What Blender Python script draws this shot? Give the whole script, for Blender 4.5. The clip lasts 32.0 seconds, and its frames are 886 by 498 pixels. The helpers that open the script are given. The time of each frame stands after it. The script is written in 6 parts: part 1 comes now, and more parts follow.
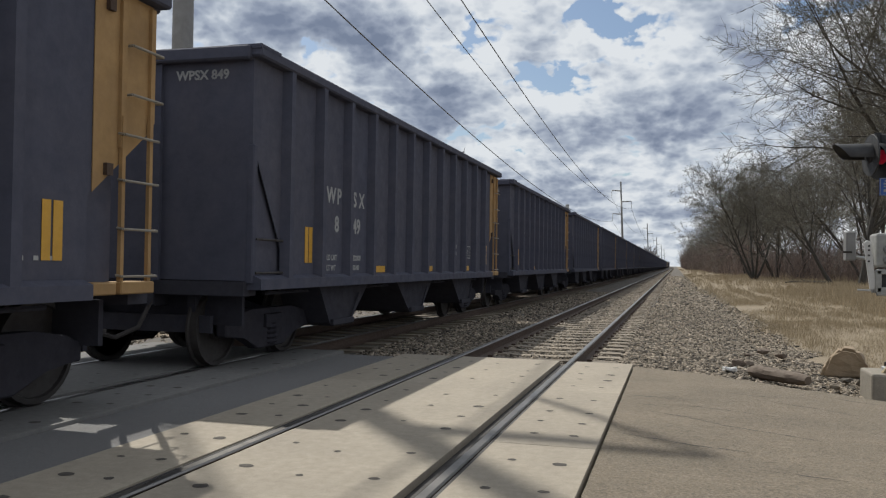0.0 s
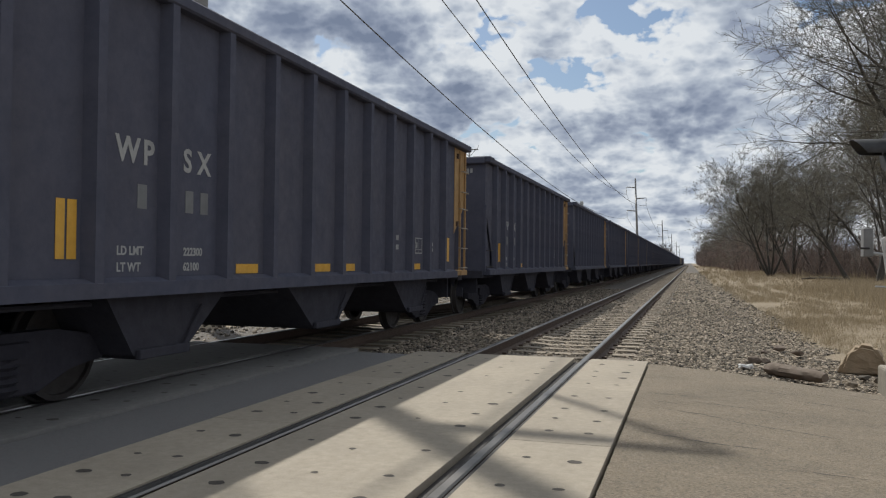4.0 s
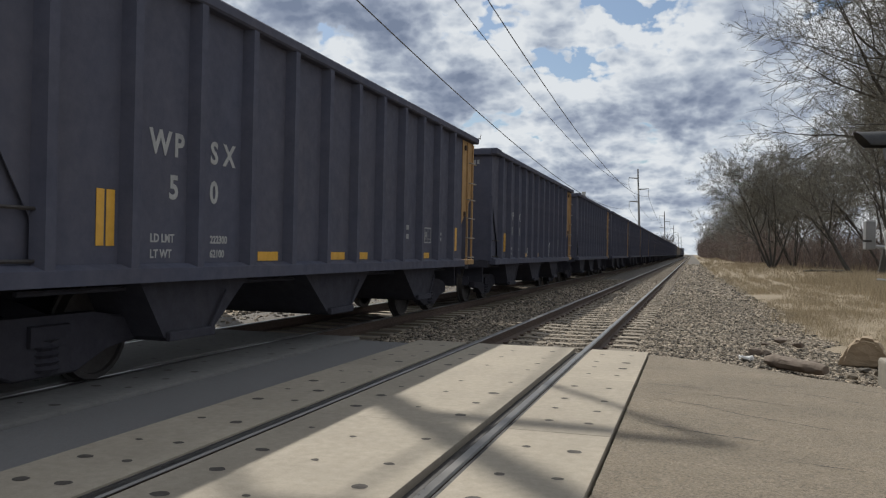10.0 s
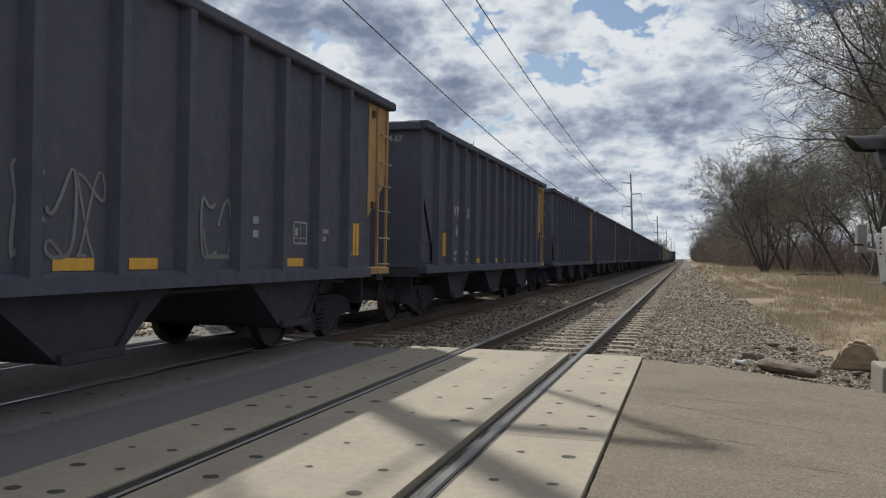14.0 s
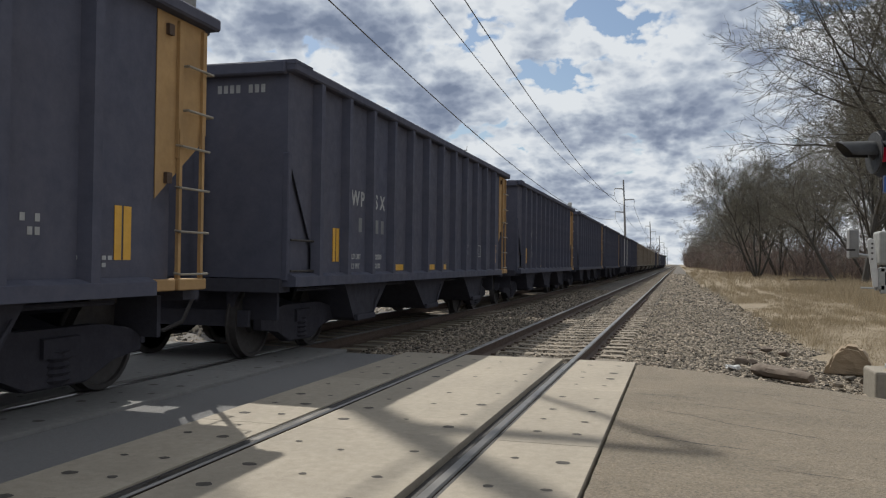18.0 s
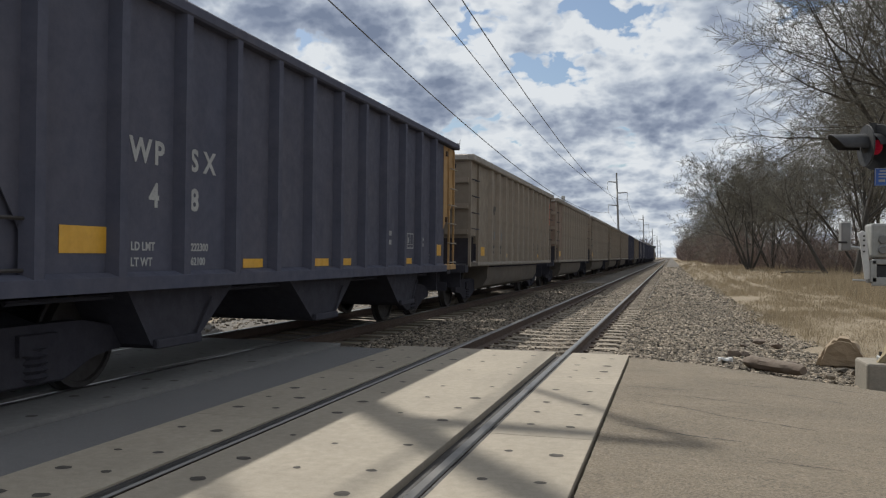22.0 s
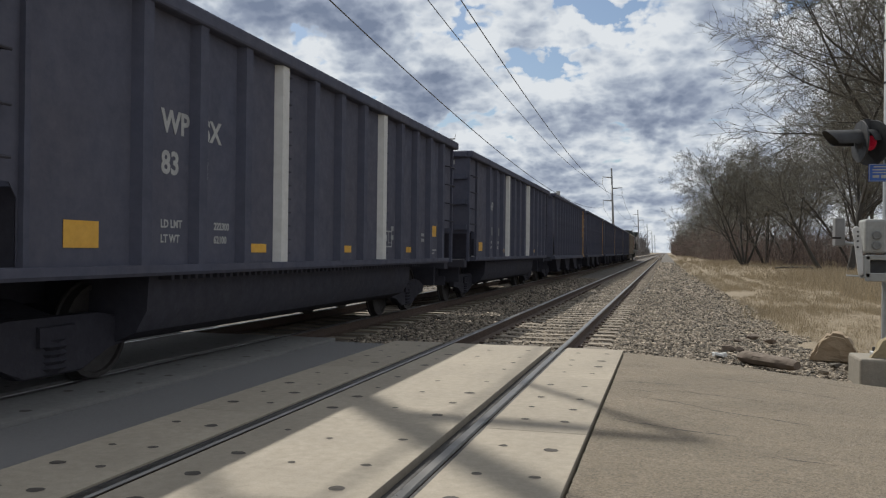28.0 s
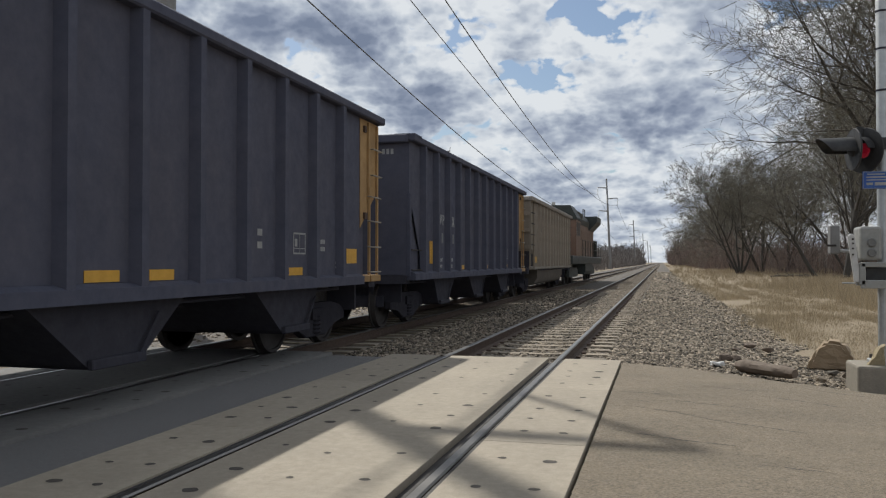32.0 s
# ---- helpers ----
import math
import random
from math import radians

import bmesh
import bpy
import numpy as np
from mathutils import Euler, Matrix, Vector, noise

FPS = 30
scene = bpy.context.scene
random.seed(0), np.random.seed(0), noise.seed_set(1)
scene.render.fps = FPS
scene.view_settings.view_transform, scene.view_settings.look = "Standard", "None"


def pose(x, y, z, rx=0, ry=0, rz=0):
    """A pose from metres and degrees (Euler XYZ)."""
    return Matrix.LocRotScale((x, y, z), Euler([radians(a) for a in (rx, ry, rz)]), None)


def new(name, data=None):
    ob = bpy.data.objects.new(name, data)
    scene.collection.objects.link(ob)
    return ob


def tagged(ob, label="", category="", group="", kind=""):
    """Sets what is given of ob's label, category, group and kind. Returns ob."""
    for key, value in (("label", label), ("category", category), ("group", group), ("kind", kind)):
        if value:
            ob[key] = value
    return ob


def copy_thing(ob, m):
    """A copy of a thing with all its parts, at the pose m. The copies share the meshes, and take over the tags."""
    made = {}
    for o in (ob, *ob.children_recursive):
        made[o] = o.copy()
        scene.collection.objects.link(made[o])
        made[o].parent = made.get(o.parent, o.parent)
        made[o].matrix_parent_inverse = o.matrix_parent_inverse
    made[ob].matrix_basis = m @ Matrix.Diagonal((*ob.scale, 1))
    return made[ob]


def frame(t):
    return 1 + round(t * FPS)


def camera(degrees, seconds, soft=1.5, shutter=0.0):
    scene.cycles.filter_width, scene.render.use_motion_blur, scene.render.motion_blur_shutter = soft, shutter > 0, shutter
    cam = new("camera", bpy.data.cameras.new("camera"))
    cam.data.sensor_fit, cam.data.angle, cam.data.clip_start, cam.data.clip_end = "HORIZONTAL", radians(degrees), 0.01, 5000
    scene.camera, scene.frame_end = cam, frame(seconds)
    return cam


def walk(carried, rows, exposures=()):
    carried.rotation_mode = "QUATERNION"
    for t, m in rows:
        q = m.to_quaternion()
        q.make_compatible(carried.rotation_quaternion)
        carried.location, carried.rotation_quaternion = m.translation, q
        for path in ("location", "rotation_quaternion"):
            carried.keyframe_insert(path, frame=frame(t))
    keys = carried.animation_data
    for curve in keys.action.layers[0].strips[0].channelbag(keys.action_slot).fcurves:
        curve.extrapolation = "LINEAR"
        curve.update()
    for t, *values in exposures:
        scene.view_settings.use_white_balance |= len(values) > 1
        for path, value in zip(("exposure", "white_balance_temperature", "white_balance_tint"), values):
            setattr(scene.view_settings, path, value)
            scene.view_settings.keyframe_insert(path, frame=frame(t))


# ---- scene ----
EYE = (0.0, 0.0, 1.27)
cam = camera(55.83, 32.0, soft=1.2)
PATH = [
    (0, 90.927, -0.881, 15.533), (0.5, 91.054, -0.653, 15.658), (1, 91.327, -0.556, 15.860), (1.5, 91.472, -0.442, 16.104), (2, 91.351, -0.140, 16.262),
    (2.5, 91.298, -0.187, 16.311), (3, 91.020, -0.159, 16.384), (3.5, 90.909, -0.508, 16.529), (5.5, 90.191, -0.891, 16.400), (6, 90.225, -0.815, 16.419),
    (6.5, 90.189, -0.979, 16.448), (7, 90.106, -1.016, 16.603), (7.5, 89.986, -1.006, 16.623), (8, 89.914, -1.032, 16.431), (8.5, 89.932, -1.122, 16.484),
    (9, 89.873, -1.149, 16.489), (9.5, 89.868, -1.242, 16.553), (10, 90.005, -1.194, 16.610), (10.5, 90.059, -1.120, 16.482), (11, 90.092, -1.088, 16.370),
    (11.5, 90.093, -1.034, 16.545), (12, 90.150, -1.030, 16.352), (12.5, 90.287, -0.884, 16.254), (13, 90.501, -0.988, 16.193), (13.5, 90.535, -0.964, 16.283),
    (14, 90.392, -0.922, 16.162), (14.5, 90.483, -0.868, 16.168), (16.5, 91.014, -0.680, 15.895), (17, 90.934, -0.674, 15.966), (17.5, 90.791, -0.770, 15.993),
    (18, 90.815, -0.794, 15.714), (18.5, 90.868, -0.568, 15.494), (19, 90.775, -0.562, 15.312), (19.5, 90.747, -0.541, 15.137), (20, 90.674, -0.533, 15.229),
    (20.5, 90.750, -0.398, 14.986), (21, 90.626, -0.306, 14.874), (21.5, 90.435, -0.321, 15.041), (22, 90.383, -0.629, 15.268), (22.5, 90.390, -0.619, 15.470),
    (23, 90.436, -0.526, 15.335), (23.5, 90.249, -0.658, 15.467), (24, 90.217, -0.689, 15.466), (24.5, 90.155, -0.622, 15.395), (25, 90.310, -0.740, 15.634),
    (25.5, 90.171, -0.819, 15.789), (27.5, 90.074, -0.613, 14.958), (28, 90.047, -0.699, 14.924), (28.5, 89.793, -0.819, 14.776), (29, 89.872, -0.837, 14.687),
    (29.5, 90.172, -0.800, 14.619), (30, 90.388, -0.665, 14.670), (30.5, 90.367, -0.434, 14.710), (31, 90.487, -0.380, 14.816), (31.5, 90.693, -0.328, 14.757),
    (32, 90.894, -0.006, 14.669),
]
walk(cam, [(t, pose(*EYE, rx, ry, rz)) for t, rx, ry, rz in PATH], [(0, 0.03, 6150, 8), (32, 0.03, 6150, 8)])

# ---- sky and sun ----
SUN_WAY = Vector((0.55, -0.68, -1.0)).normalized()
sun_data = bpy.data.lights.new("sun", "SUN")
sun_data.energy, sun_data.angle, sun_data.color = 4.2, radians(0.55), (1.0, 0.93, 0.82)
sun = new("sun", sun_data)
sun.matrix_world = SUN_WAY.to_track_quat("-Z", "Y").to_matrix().to_4x4()
scene.view_settings.exposure = 0.0

world = bpy.data.worlds.new("sky")
scene.world = world
world.use_nodes = True


def build_sky():
    nt = world.node_tree
    nt.nodes.clear()
    N, K = nt.nodes.new, nt.links.new
    out, bg = N("ShaderNodeOutputWorld"), N("ShaderNodeBackground")
    sky = N("ShaderNodeTexSky")
    sky.sky_type, sky.sun_disc = "NISHITA", False
    sky.sun_elevation, sky.sun_rotation = radians(48.8), radians(-39.0)
    tc = N("ShaderNodeTexCoord")

    def calc(op, x, y=None, z=None):
        n = N("ShaderNodeMath")
        n.operation = op
        for i, v in enumerate((x, y, z)):
            if isinstance(v, (int, float)):
                n.inputs[i].default_value = v
            elif v is not None:
                K(v, n.inputs[i])
        return n.outputs["Value"]

    def dot(v, axis):
        n = N("ShaderNodeVectorMath")
        n.operation = "DOT_PRODUCT"
        K(v, n.inputs[0])
        n.inputs[1].default_value = axis
        return n.outputs["Value"]

    def combine(op, a, b):
        n = N("ShaderNodeVectorMath")
        n.operation = op
        for i, v in enumerate((a, b)):
            if isinstance(v, tuple):
                n.inputs[i].default_value = v
            else:
                K(v, n.inputs[i])
        return n.outputs["Vector"]

    def fbm(vec, scale, detail, rough, bend=0.2):
        n = N("ShaderNodeTexNoise")
        n.inputs["Scale"].default_value, n.inputs["Detail"].default_value = scale, detail
        n.inputs["Roughness"].default_value, n.inputs["Distortion"].default_value = rough, bend
        K(vec, n.inputs["Vector"])
        return n

    def ramp(fac, stops):
        r = N("ShaderNodeValToRGB")
        while len(r.color_ramp.elements) < len(stops):
            r.color_ramp.elements.new(0.5)
        for e, (p, c) in zip(r.color_ramp.elements, stops):
            e.position, e.color = p, (*c, 1)
        K(fac, r.inputs["Fac"])
        return r.outputs["Color"]

    # gaps and banks of the cloud cover: azimuth, height, half widths in degrees, thickness
    BANKS = [
        (-24.3, 14.0, 1.3, 1.0, -0.24), (-13.4, 15.6, 1.9, 1.4, -0.28), (-8.0, 12.6, 3.0, 1.2, -0.34), (-4.8, 16.2, 2.6, 0.9, -0.30), (7.2, 16.2, 2.8, 0.9, -0.30),
        (-15.3, 8.7, 1.4, 0.7, -0.26), (-9.8, 14.3, 2.2, 0.8, 0.10), (-2.0, 13.6, 4.4, 1.8, 0.08), (-27.5, 15.8, 5.2, 1.6, 0.22), (-20.4, 15.9, 3.0, 1.1, 0.18),
        (-16.9, 11.8, 3.4, 1.9, 0.24), (-3.0, 10.0, 3.8, 0.9, 0.24), (-9.0, 6.9, 4.2, 0.8, 0.16), (1.6, 9.9, 2.6, 0.7, 0.16), (4.4, 14.6, 1.3, 1.2, 0.20),
        (-2.6, 5.2, 5.0, 0.5, 0.12), (-21.5, 10.5, 2.6, 1.0, -0.06), (-11.5, 9.2, 2.4, 0.7, -0.08), (-5.0, 8.0, 5.0, 0.5, -0.06), (6.5, 10.5, 4.5, 1.4, 0.06),
    ]

    def thickness(vec):
        """How thick the cover is in a direction, and the billows in it alone."""
        sep, flat = N("ShaderNodeSeparateXYZ"), N("ShaderNodeCombineXYZ")
        K(vec, sep.inputs["Vector"])
        k = calc("DIVIDE", 1.0, calc("ADD", calc("MAXIMUM", sep.outputs["Z"], 0.0), 0.34))
        # clouds lie in a layer overhead, so they flatten towards the horizon
        K(calc("MULTIPLY", sep.outputs["X"], k), flat.inputs["X"])
        K(calc("MULTIPLY", sep.outputs["Y"], k), flat.inputs["Y"])
        layer = flat.outputs["Vector"]
        warp = fbm(vec, 13.0, 5.0, 0.6, 0.0).outputs["Color"]
        push = combine("ADD", vec, combine("MULTIPLY", combine("SUBTRACT", warp, (0.5, 0.5, 0.5)), (0.085, 0.085, 0.085)))
        total = 0.0
        for az, el, wide, high, thick in BANKS:
            az, el = radians(az), radians(el)
            c = Vector((math.sin(az) * math.cos(el), math.cos(az) * math.cos(el), math.sin(el)))
            r = Vector((math.cos(az), -math.sin(az), 0))
            u = r.cross(c)
            ax = calc("MULTIPLY_ADD", dot(push, r), 1 / radians(wide), -c.dot(r) / radians(wide))
            ay = calc("MULTIPLY_ADD", dot(push, u), 1 / radians(high), -c.dot(u) / radians(high))
            g = calc("EXPONENT", calc("MULTIPLY", calc("MULTIPLY_ADD", ax, ax, calc("MULTIPLY", ay, ay)), -0.8))
            total = calc("MULTIPLY_ADD", g, thick * (1.25 if thick > 0.1 else 1.0), total)
        cells = N("ShaderNodeTexVoronoi")
        cells.voronoi_dimensions, cells.feature = "2D", "SMOOTH_F1"
        cells.inputs["Scale"].default_value, cells.inputs["Smoothness"].default_value = 15.0, 0.25
        cells.inputs["Detail"].default_value, cells.inputs["Roughness"].default_value = 2.0, 0.55
        K(combine("ADD", layer, combine("MULTIPLY", warp, (0.09, 0.09, 0.0))), cells.inputs["Vector"])
        puffs = calc("SUBTRACT", fbm(layer, 5.2, 8.0, 0.50).outputs["Fac"], calc("MULTIPLY_ADD", cells.outputs["Distance"], 0.34, -0.14))
        return calc("MULTIPLY_ADD", puffs, 0.85, calc("ADD", total, -0.425)), sep.outputs["Z"]

    here, height = thickness(tc.outputs["Generated"])
    sunward, _ = thickness(combine("ADD", tc.outputs["Generated"], (-0.012, 0.0, 0.024)))
    # towards the horizon the gaps close
    low = N("ShaderNodeMapRange")
    low.inputs["From Min"].default_value, low.inputs["From Max"].default_value = 0.0, 0.16
    low.inputs["To Min"].default_value, low.inputs["To Max"].default_value = 0.12, 0.0
    K(height, low.inputs["Value"])
    cover = calc("ADD", here, calc("ADD", low.outputs["Result"], 0.72))
    amount = ramp(cover, [(0.40, (0, 0, 0)), (0.44, (0.55, 0.55, 0.55)), (0.50, (1, 1, 1))])
    # rims that face the sun are bright, thick middles and undersides grey
    slope = calc("SUBTRACT", here, sunward)
    lit = calc("MULTIPLY_ADD", slope, 1.25, calc("MULTIPLY_ADD", here, -1.9, 0.50))
    body = ramp(lit, [(0.10, (0.21, 0.245, 0.33)), (0.34, (0.33, 0.365, 0.45)), (0.54, (0.49, 0.525, 0.59)), (0.70, (0.67, 0.69, 0.725)), (0.88, (0.83, 0.83, 0.83))])
    scaled = N("ShaderNodeVectorMath")
    scaled.operation = "SCALE"
    scaled.inputs["Scale"].default_value = 0.085
    K(sky.outputs["Color"], scaled.inputs[0])
    mix = N("ShaderNodeMix")
    mix.data_type = "RGBA"
    K(amount, mix.inputs["Factor"])
    K(scaled.outputs["Vector"], mix.inputs["A"])
    K(body, mix.inputs["B"])
    K(mix.outputs["Result"], bg.inputs["Color"])
    bg.inputs["Strength"].default_value = 0.9
    K(bg.outputs["Background"], out.inputs["Surface"])


build_sky()


# ---- materials ----
def material(name, base, second, rough=0.7, metal=0.0, grain=8.0, stain=0.7, mixin=0.6, bump=0.15, bump_scale=60.0, per_piece=0.0, per_island=False, speck=0.0):
    """Two colours mixed by a wide stain noise and a fine grain noise, a fine relief and a changing roughness."""
    m = bpy.data.materials.new(name)
    m.use_nodes = True
    nt = m.node_tree
    N, K = nt.nodes.new, nt.links.new
    b = nt.nodes["Principled BSDF"]
    tc = N("ShaderNodeTexCoord")

    def noise_of(scale, detail=5.0, rough_=0.6):
        n = N("ShaderNodeTexNoise")
        n.inputs["Scale"].default_value, n.inputs["Detail"].default_value = scale, detail
        n.inputs["Roughness"].default_value = rough_
        K(tc.outputs["Object"], n.inputs["Vector"])
        return n.outputs["Fac"]

    def spread(fac, lo, hi):
        r = N("ShaderNodeMapRange")
        r.inputs["From Min"].default_value, r.inputs["From Max"].default_value = 0.3, 0.7
        r.inputs["To Min"].default_value, r.inputs["To Max"].default_value = lo, hi
        K(fac, r.inputs["Value"])
        return r.outputs["Result"]

    def mixed(fac, a, c, kind="MIX"):
        x = N("ShaderNodeMix")
        x.data_type, x.blend_type = "RGBA", kind
        K(fac, x.inputs["Factor"])
        for slot, v in (("A", a), ("B", c)):
            if isinstance(v, tuple):
                x.inputs[slot].default_value = (*v, 1)
            else:
                K(v, x.inputs[slot])
        return x.outputs["Result"]

    wide, fine = noise_of(stain, 4.0), noise_of(grain, 6.0, 0.7)
    col = mixed(spread(wide, 0.0, mixin), base, second)
    dark = tuple(0.62 * v for v in base)
    col = mixed(spread(fine, 0.0, 0.55), col, dark)
    if speck:
        col = mixed(spread(noise_of(grain * 6, 2.0), 0.0, speck), col, tuple(min(1, 1.7 * v) for v in base))
    if per_piece or per_island:
        if per_island:
            src = N("ShaderNodeNewGeometry").outputs["Random Per Island"]
        else:
            src = N("ShaderNodeObjectInfo").outputs["Random"]
        r = N("ShaderNodeMapRange")
        r.inputs["To Min"].default_value, r.inputs["To Max"].default_value = 1 - per_piece, 1 + per_piece
        K(src, r.inputs["Value"])
        sc = N("ShaderNodeVectorMath")
        sc.operation = "SCALE"
        K(col, sc.inputs[0])
        K(r.outputs["Result"], sc.inputs["Scale"])
        col = sc.outputs["Vector"]
    K(col, b.inputs["Base Color"])
    K(spread(fine, rough - 0.12, min(1.0, rough + 0.12)), b.inputs["Roughness"])
    b.inputs["Metallic"].default_value = metal
    if bump:
        bp = N("ShaderNodeBump")
        bp.inputs["Strength"].default_value, bp.inputs["Distance"].default_value = bump, 0.02
        K(noise_of(bump_scale, 4.0), bp.inputs["Height"])
        K(bp.outputs["Normal"], b.inputs["Normal"])
    return m


def dull(m, level):
    """Soot and dust take most of the gloss off."""
    m.node_tree.nodes["Principled BSDF"].inputs["Specular IOR Level"].default_value = level
    return m


def glow(name, colour, strength):
    m = material(name, colour, colour, 0.3, bump=0)
    b = m.node_tree.nodes["Principled BSDF"]
    b.inputs["Emission Color"].default_value = (*colour, 1)
    b.inputs["Emission Strength"].default_value = strength
    return m


CONCRETE = material("panel_concrete", (0.305, 0.262, 0.202), (0.228, 0.198, 0.155), 0.85, grain=14, stain=0.9, bump=0.12, bump_scale=90, per_piece=0.06, speck=0.15)
ASPHALT = material("old_asphalt", (0.138, 0.112, 0.080), (0.085, 0.070, 0.052), 0.92, grain=11, stain=0.55, mixin=1.0, bump=1.0, bump_scale=60, speck=1.0)


def add_streaks(m, scale, amount):
    """Faint drawn-out streaks of wear along the way the traffic runs."""
    nt = m.node_tree
    N, K = nt.nodes.new, nt.links.new
    b = nt.nodes["Principled BSDF"]
    src = b.inputs["Base Color"].links[0].from_socket
    tc, mp, n, r, sc = (N(k) for k in ("ShaderNodeTexCoord", "ShaderNodeMapping", "ShaderNodeTexNoise", "ShaderNodeMapRange", "ShaderNodeVectorMath"))
    mp.inputs["Scale"].default_value = scale
    mp.inputs["Rotation"].default_value = (0, 0, 0.45)
    n.inputs["Scale"].default_value, n.inputs["Detail"].default_value, n.inputs["Distortion"].default_value = 1.0, 8.0, 0.4
    n.inputs["Roughness"].default_value = 0.7
    K(tc.outputs["Object"], mp.inputs["Vector"])
    K(mp.outputs["Vector"], n.inputs["Vector"])
    K(n.outputs["Fac"], r.inputs["Value"])
    r.inputs["From Min"].default_value, r.inputs["From Max"].default_value = 0.3, 0.7
    r.inputs["To Min"].default_value, r.inputs["To Max"].default_value = 1 - amount, 1 + amount
    sc.operation = "SCALE"
    K(src, sc.inputs[0])
    K(r.outputs["Result"], sc.inputs["Scale"])
    K(sc.outputs["Vector"], b.inputs["Base Color"])


add_streaks(ASPHALT, (0.8, 1.3, 1.0), 0.16)
add_streaks(CONCRETE, (1.5, 0.5, 1.0), 0.10)
ASPHALT_DARK = material("crossing_asphalt", (0.142, 0.137, 0.134), (0.108, 0.105, 0.102), 0.9, grain=40, stain=0.6, bump=0.5, bump_scale=160, speck=0.4)
GRAVEL = material("ballast_grit", (0.075, 0.064, 0.053), (0.049, 0.042, 0.035), 0.95, grain=22, stain=0.5, bump=1.0, bump_scale=26, speck=1.0)
STONE = material("ballast_stone", (0.245, 0.203, 0.153), (0.11, 0.091, 0.070), 0.9, grain=30, stain=3, bump=0.2, bump_scale=80, per_piece=0.85, per_island=True)
SOIL = material("dry_ground", (0.200, 0.158, 0.104), (0.128, 0.101, 0.068), 0.95, grain=7, stain=0.35, mixin=0.9, bump=0.9, bump_scale=18, speck=0.6)
GRASS = material("dry_grass", (0.345, 0.278, 0.182), (0.225, 0.180, 0.118), 0.8, grain=3, stain=0.25, bump=0, per_piece=0.35, per_island=True)
RAIL_SIDE = material("rail_rust", (0.075, 0.05, 0.037), (0.11, 0.07, 0.05), 0.75, 0.3, grain=20, bump=0.3)
RAIL_TOP = material("rail_polished", (0.215, 0.205, 0.195), (0.155, 0.147, 0.138), 0.36, 0.9, grain=2, bump=0)
TIE = material("tie_concrete", (0.235, 0.195, 0.147), (0.16, 0.13, 0.097), 0.9, grain=18, stain=2, bump=0.4, bump_scale=50, per_piece=0.2)
RUBBER = material("flangeway_rubber", (0.035, 0.03, 0.028), (0.06, 0.05, 0.045), 0.8, grain=14, bump=0.3)
# Flat patches and strips: the shade inside holes and cracks, put into the colour.
HOLE_SHADE = material("recess_shade", (0.05, 0.042, 0.035), (0.09, 0.075, 0.06), 0.9, grain=20, bump=0.2)
CAR_BLACK = dull(material("car_black_paint", (0.082, 0.087, 0.122), (0.100, 0.095, 0.113), 0.75, grain=5, stain=0.45, mixin=0.8, bump=0.12, bump_scale=9), 0.12)
# Far panels: same concrete with the train's shade put into a darker, greyer colour.
FAR_PANEL = material("shaded_concrete", (0.172, 0.165, 0.157), (0.125, 0.120, 0.114), 0.9, grain=14, stain=0.9, bump=0.12, bump_scale=90, per_piece=0.06)
CAR_UNDER = dull(material("underframe_grime", (0.050, 0.050, 0.064), (0.060, 0.056, 0.062), 0.9, grain=7, stain=1.0, bump=0.3, bump_scale=20), 0.1)
BOGIE_GRIME = dull(material("bogie_grime", (0.040, 0.039, 0.050), (0.052, 0.048, 0.052), 0.9, grain=9, stain=1.2, bump=0.35, bump_scale=22), 0.1)
CAR_RIB = dull(material("rib_black_paint", (0.078, 0.083, 0.117), (0.097, 0.092, 0.109), 0.75, grain=5, stain=0.6, bump=0.12, bump_scale=9), 0.12)
CAR_YELLOW = dull(material("car_yellow_paint", (0.43, 0.275, 0.125), (0.25, 0.160, 0.082), 0.7, grain=7, stain=2.2, mixin=0.9, bump=0.1, bump_scale=12), 0.15)
MARK_YELLOW = material("reflector_yellow", (0.66, 0.36, 0.03), (0.50, 0.27, 0.035), 0.4, grain=10, stain=2.0, bump=0.05)
MARK_WHITE = material("stencil_white", (0.42, 0.42, 0.41), (0.16, 0.16, 0.16), 0.7, grain=25, stain=3.0, mixin=0.9, bump=0.0)
SPRAY = material("spray_white", (0.66, 0.66, 0.64), (0.35, 0.35, 0.35), 0.6, grain=7, stain=2.0, mixin=0.9, bump=0.0)
SPRAY_FAINT = material("spray_faint", (0.20, 0.205, 0.21), (0.10, 0.10, 0.10), 0.6, grain=7, stain=2.0, mixin=0.9, bump=0.0)
CAR_TAN = material("tan_aluminium", (0.225, 0.185, 0.140), (0.165, 0.140, 0.112), 0.6, 0.1, grain=4, stain=0.5, mixin=0.8, bump=0.12, bump_scale=8)
CAR_TAN_RIB = material("tan_rib", (0.26, 0.215, 0.165), (0.19, 0.16, 0.125), 0.6, 0.1, grain=4, stain=0.6, mixin=0.8, bump=0.12, bump_scale=8)
CAR_RUST = material("rusty_tan_aluminium", (0.225, 0.158, 0.120), (0.160, 0.118, 0.096), 0.6, 0.1, grain=4, stain=0.5, mixin=0.9, bump=0.12, bump_scale=8)
TUB_DUST = material("tub_coal_dust", (0.145, 0.122, 0.098), (0.095, 0.083, 0.070), 0.75, grain=4, stain=0.6, mixin=0.9, bump=0.12, bump_scale=8)
CHORD_TAN = material("chord_aluminium", (0.30, 0.27, 0.235), (0.21, 0.19, 0.165), 0.5, 0.3, grain=6, stain=0.8, bump=0.1)
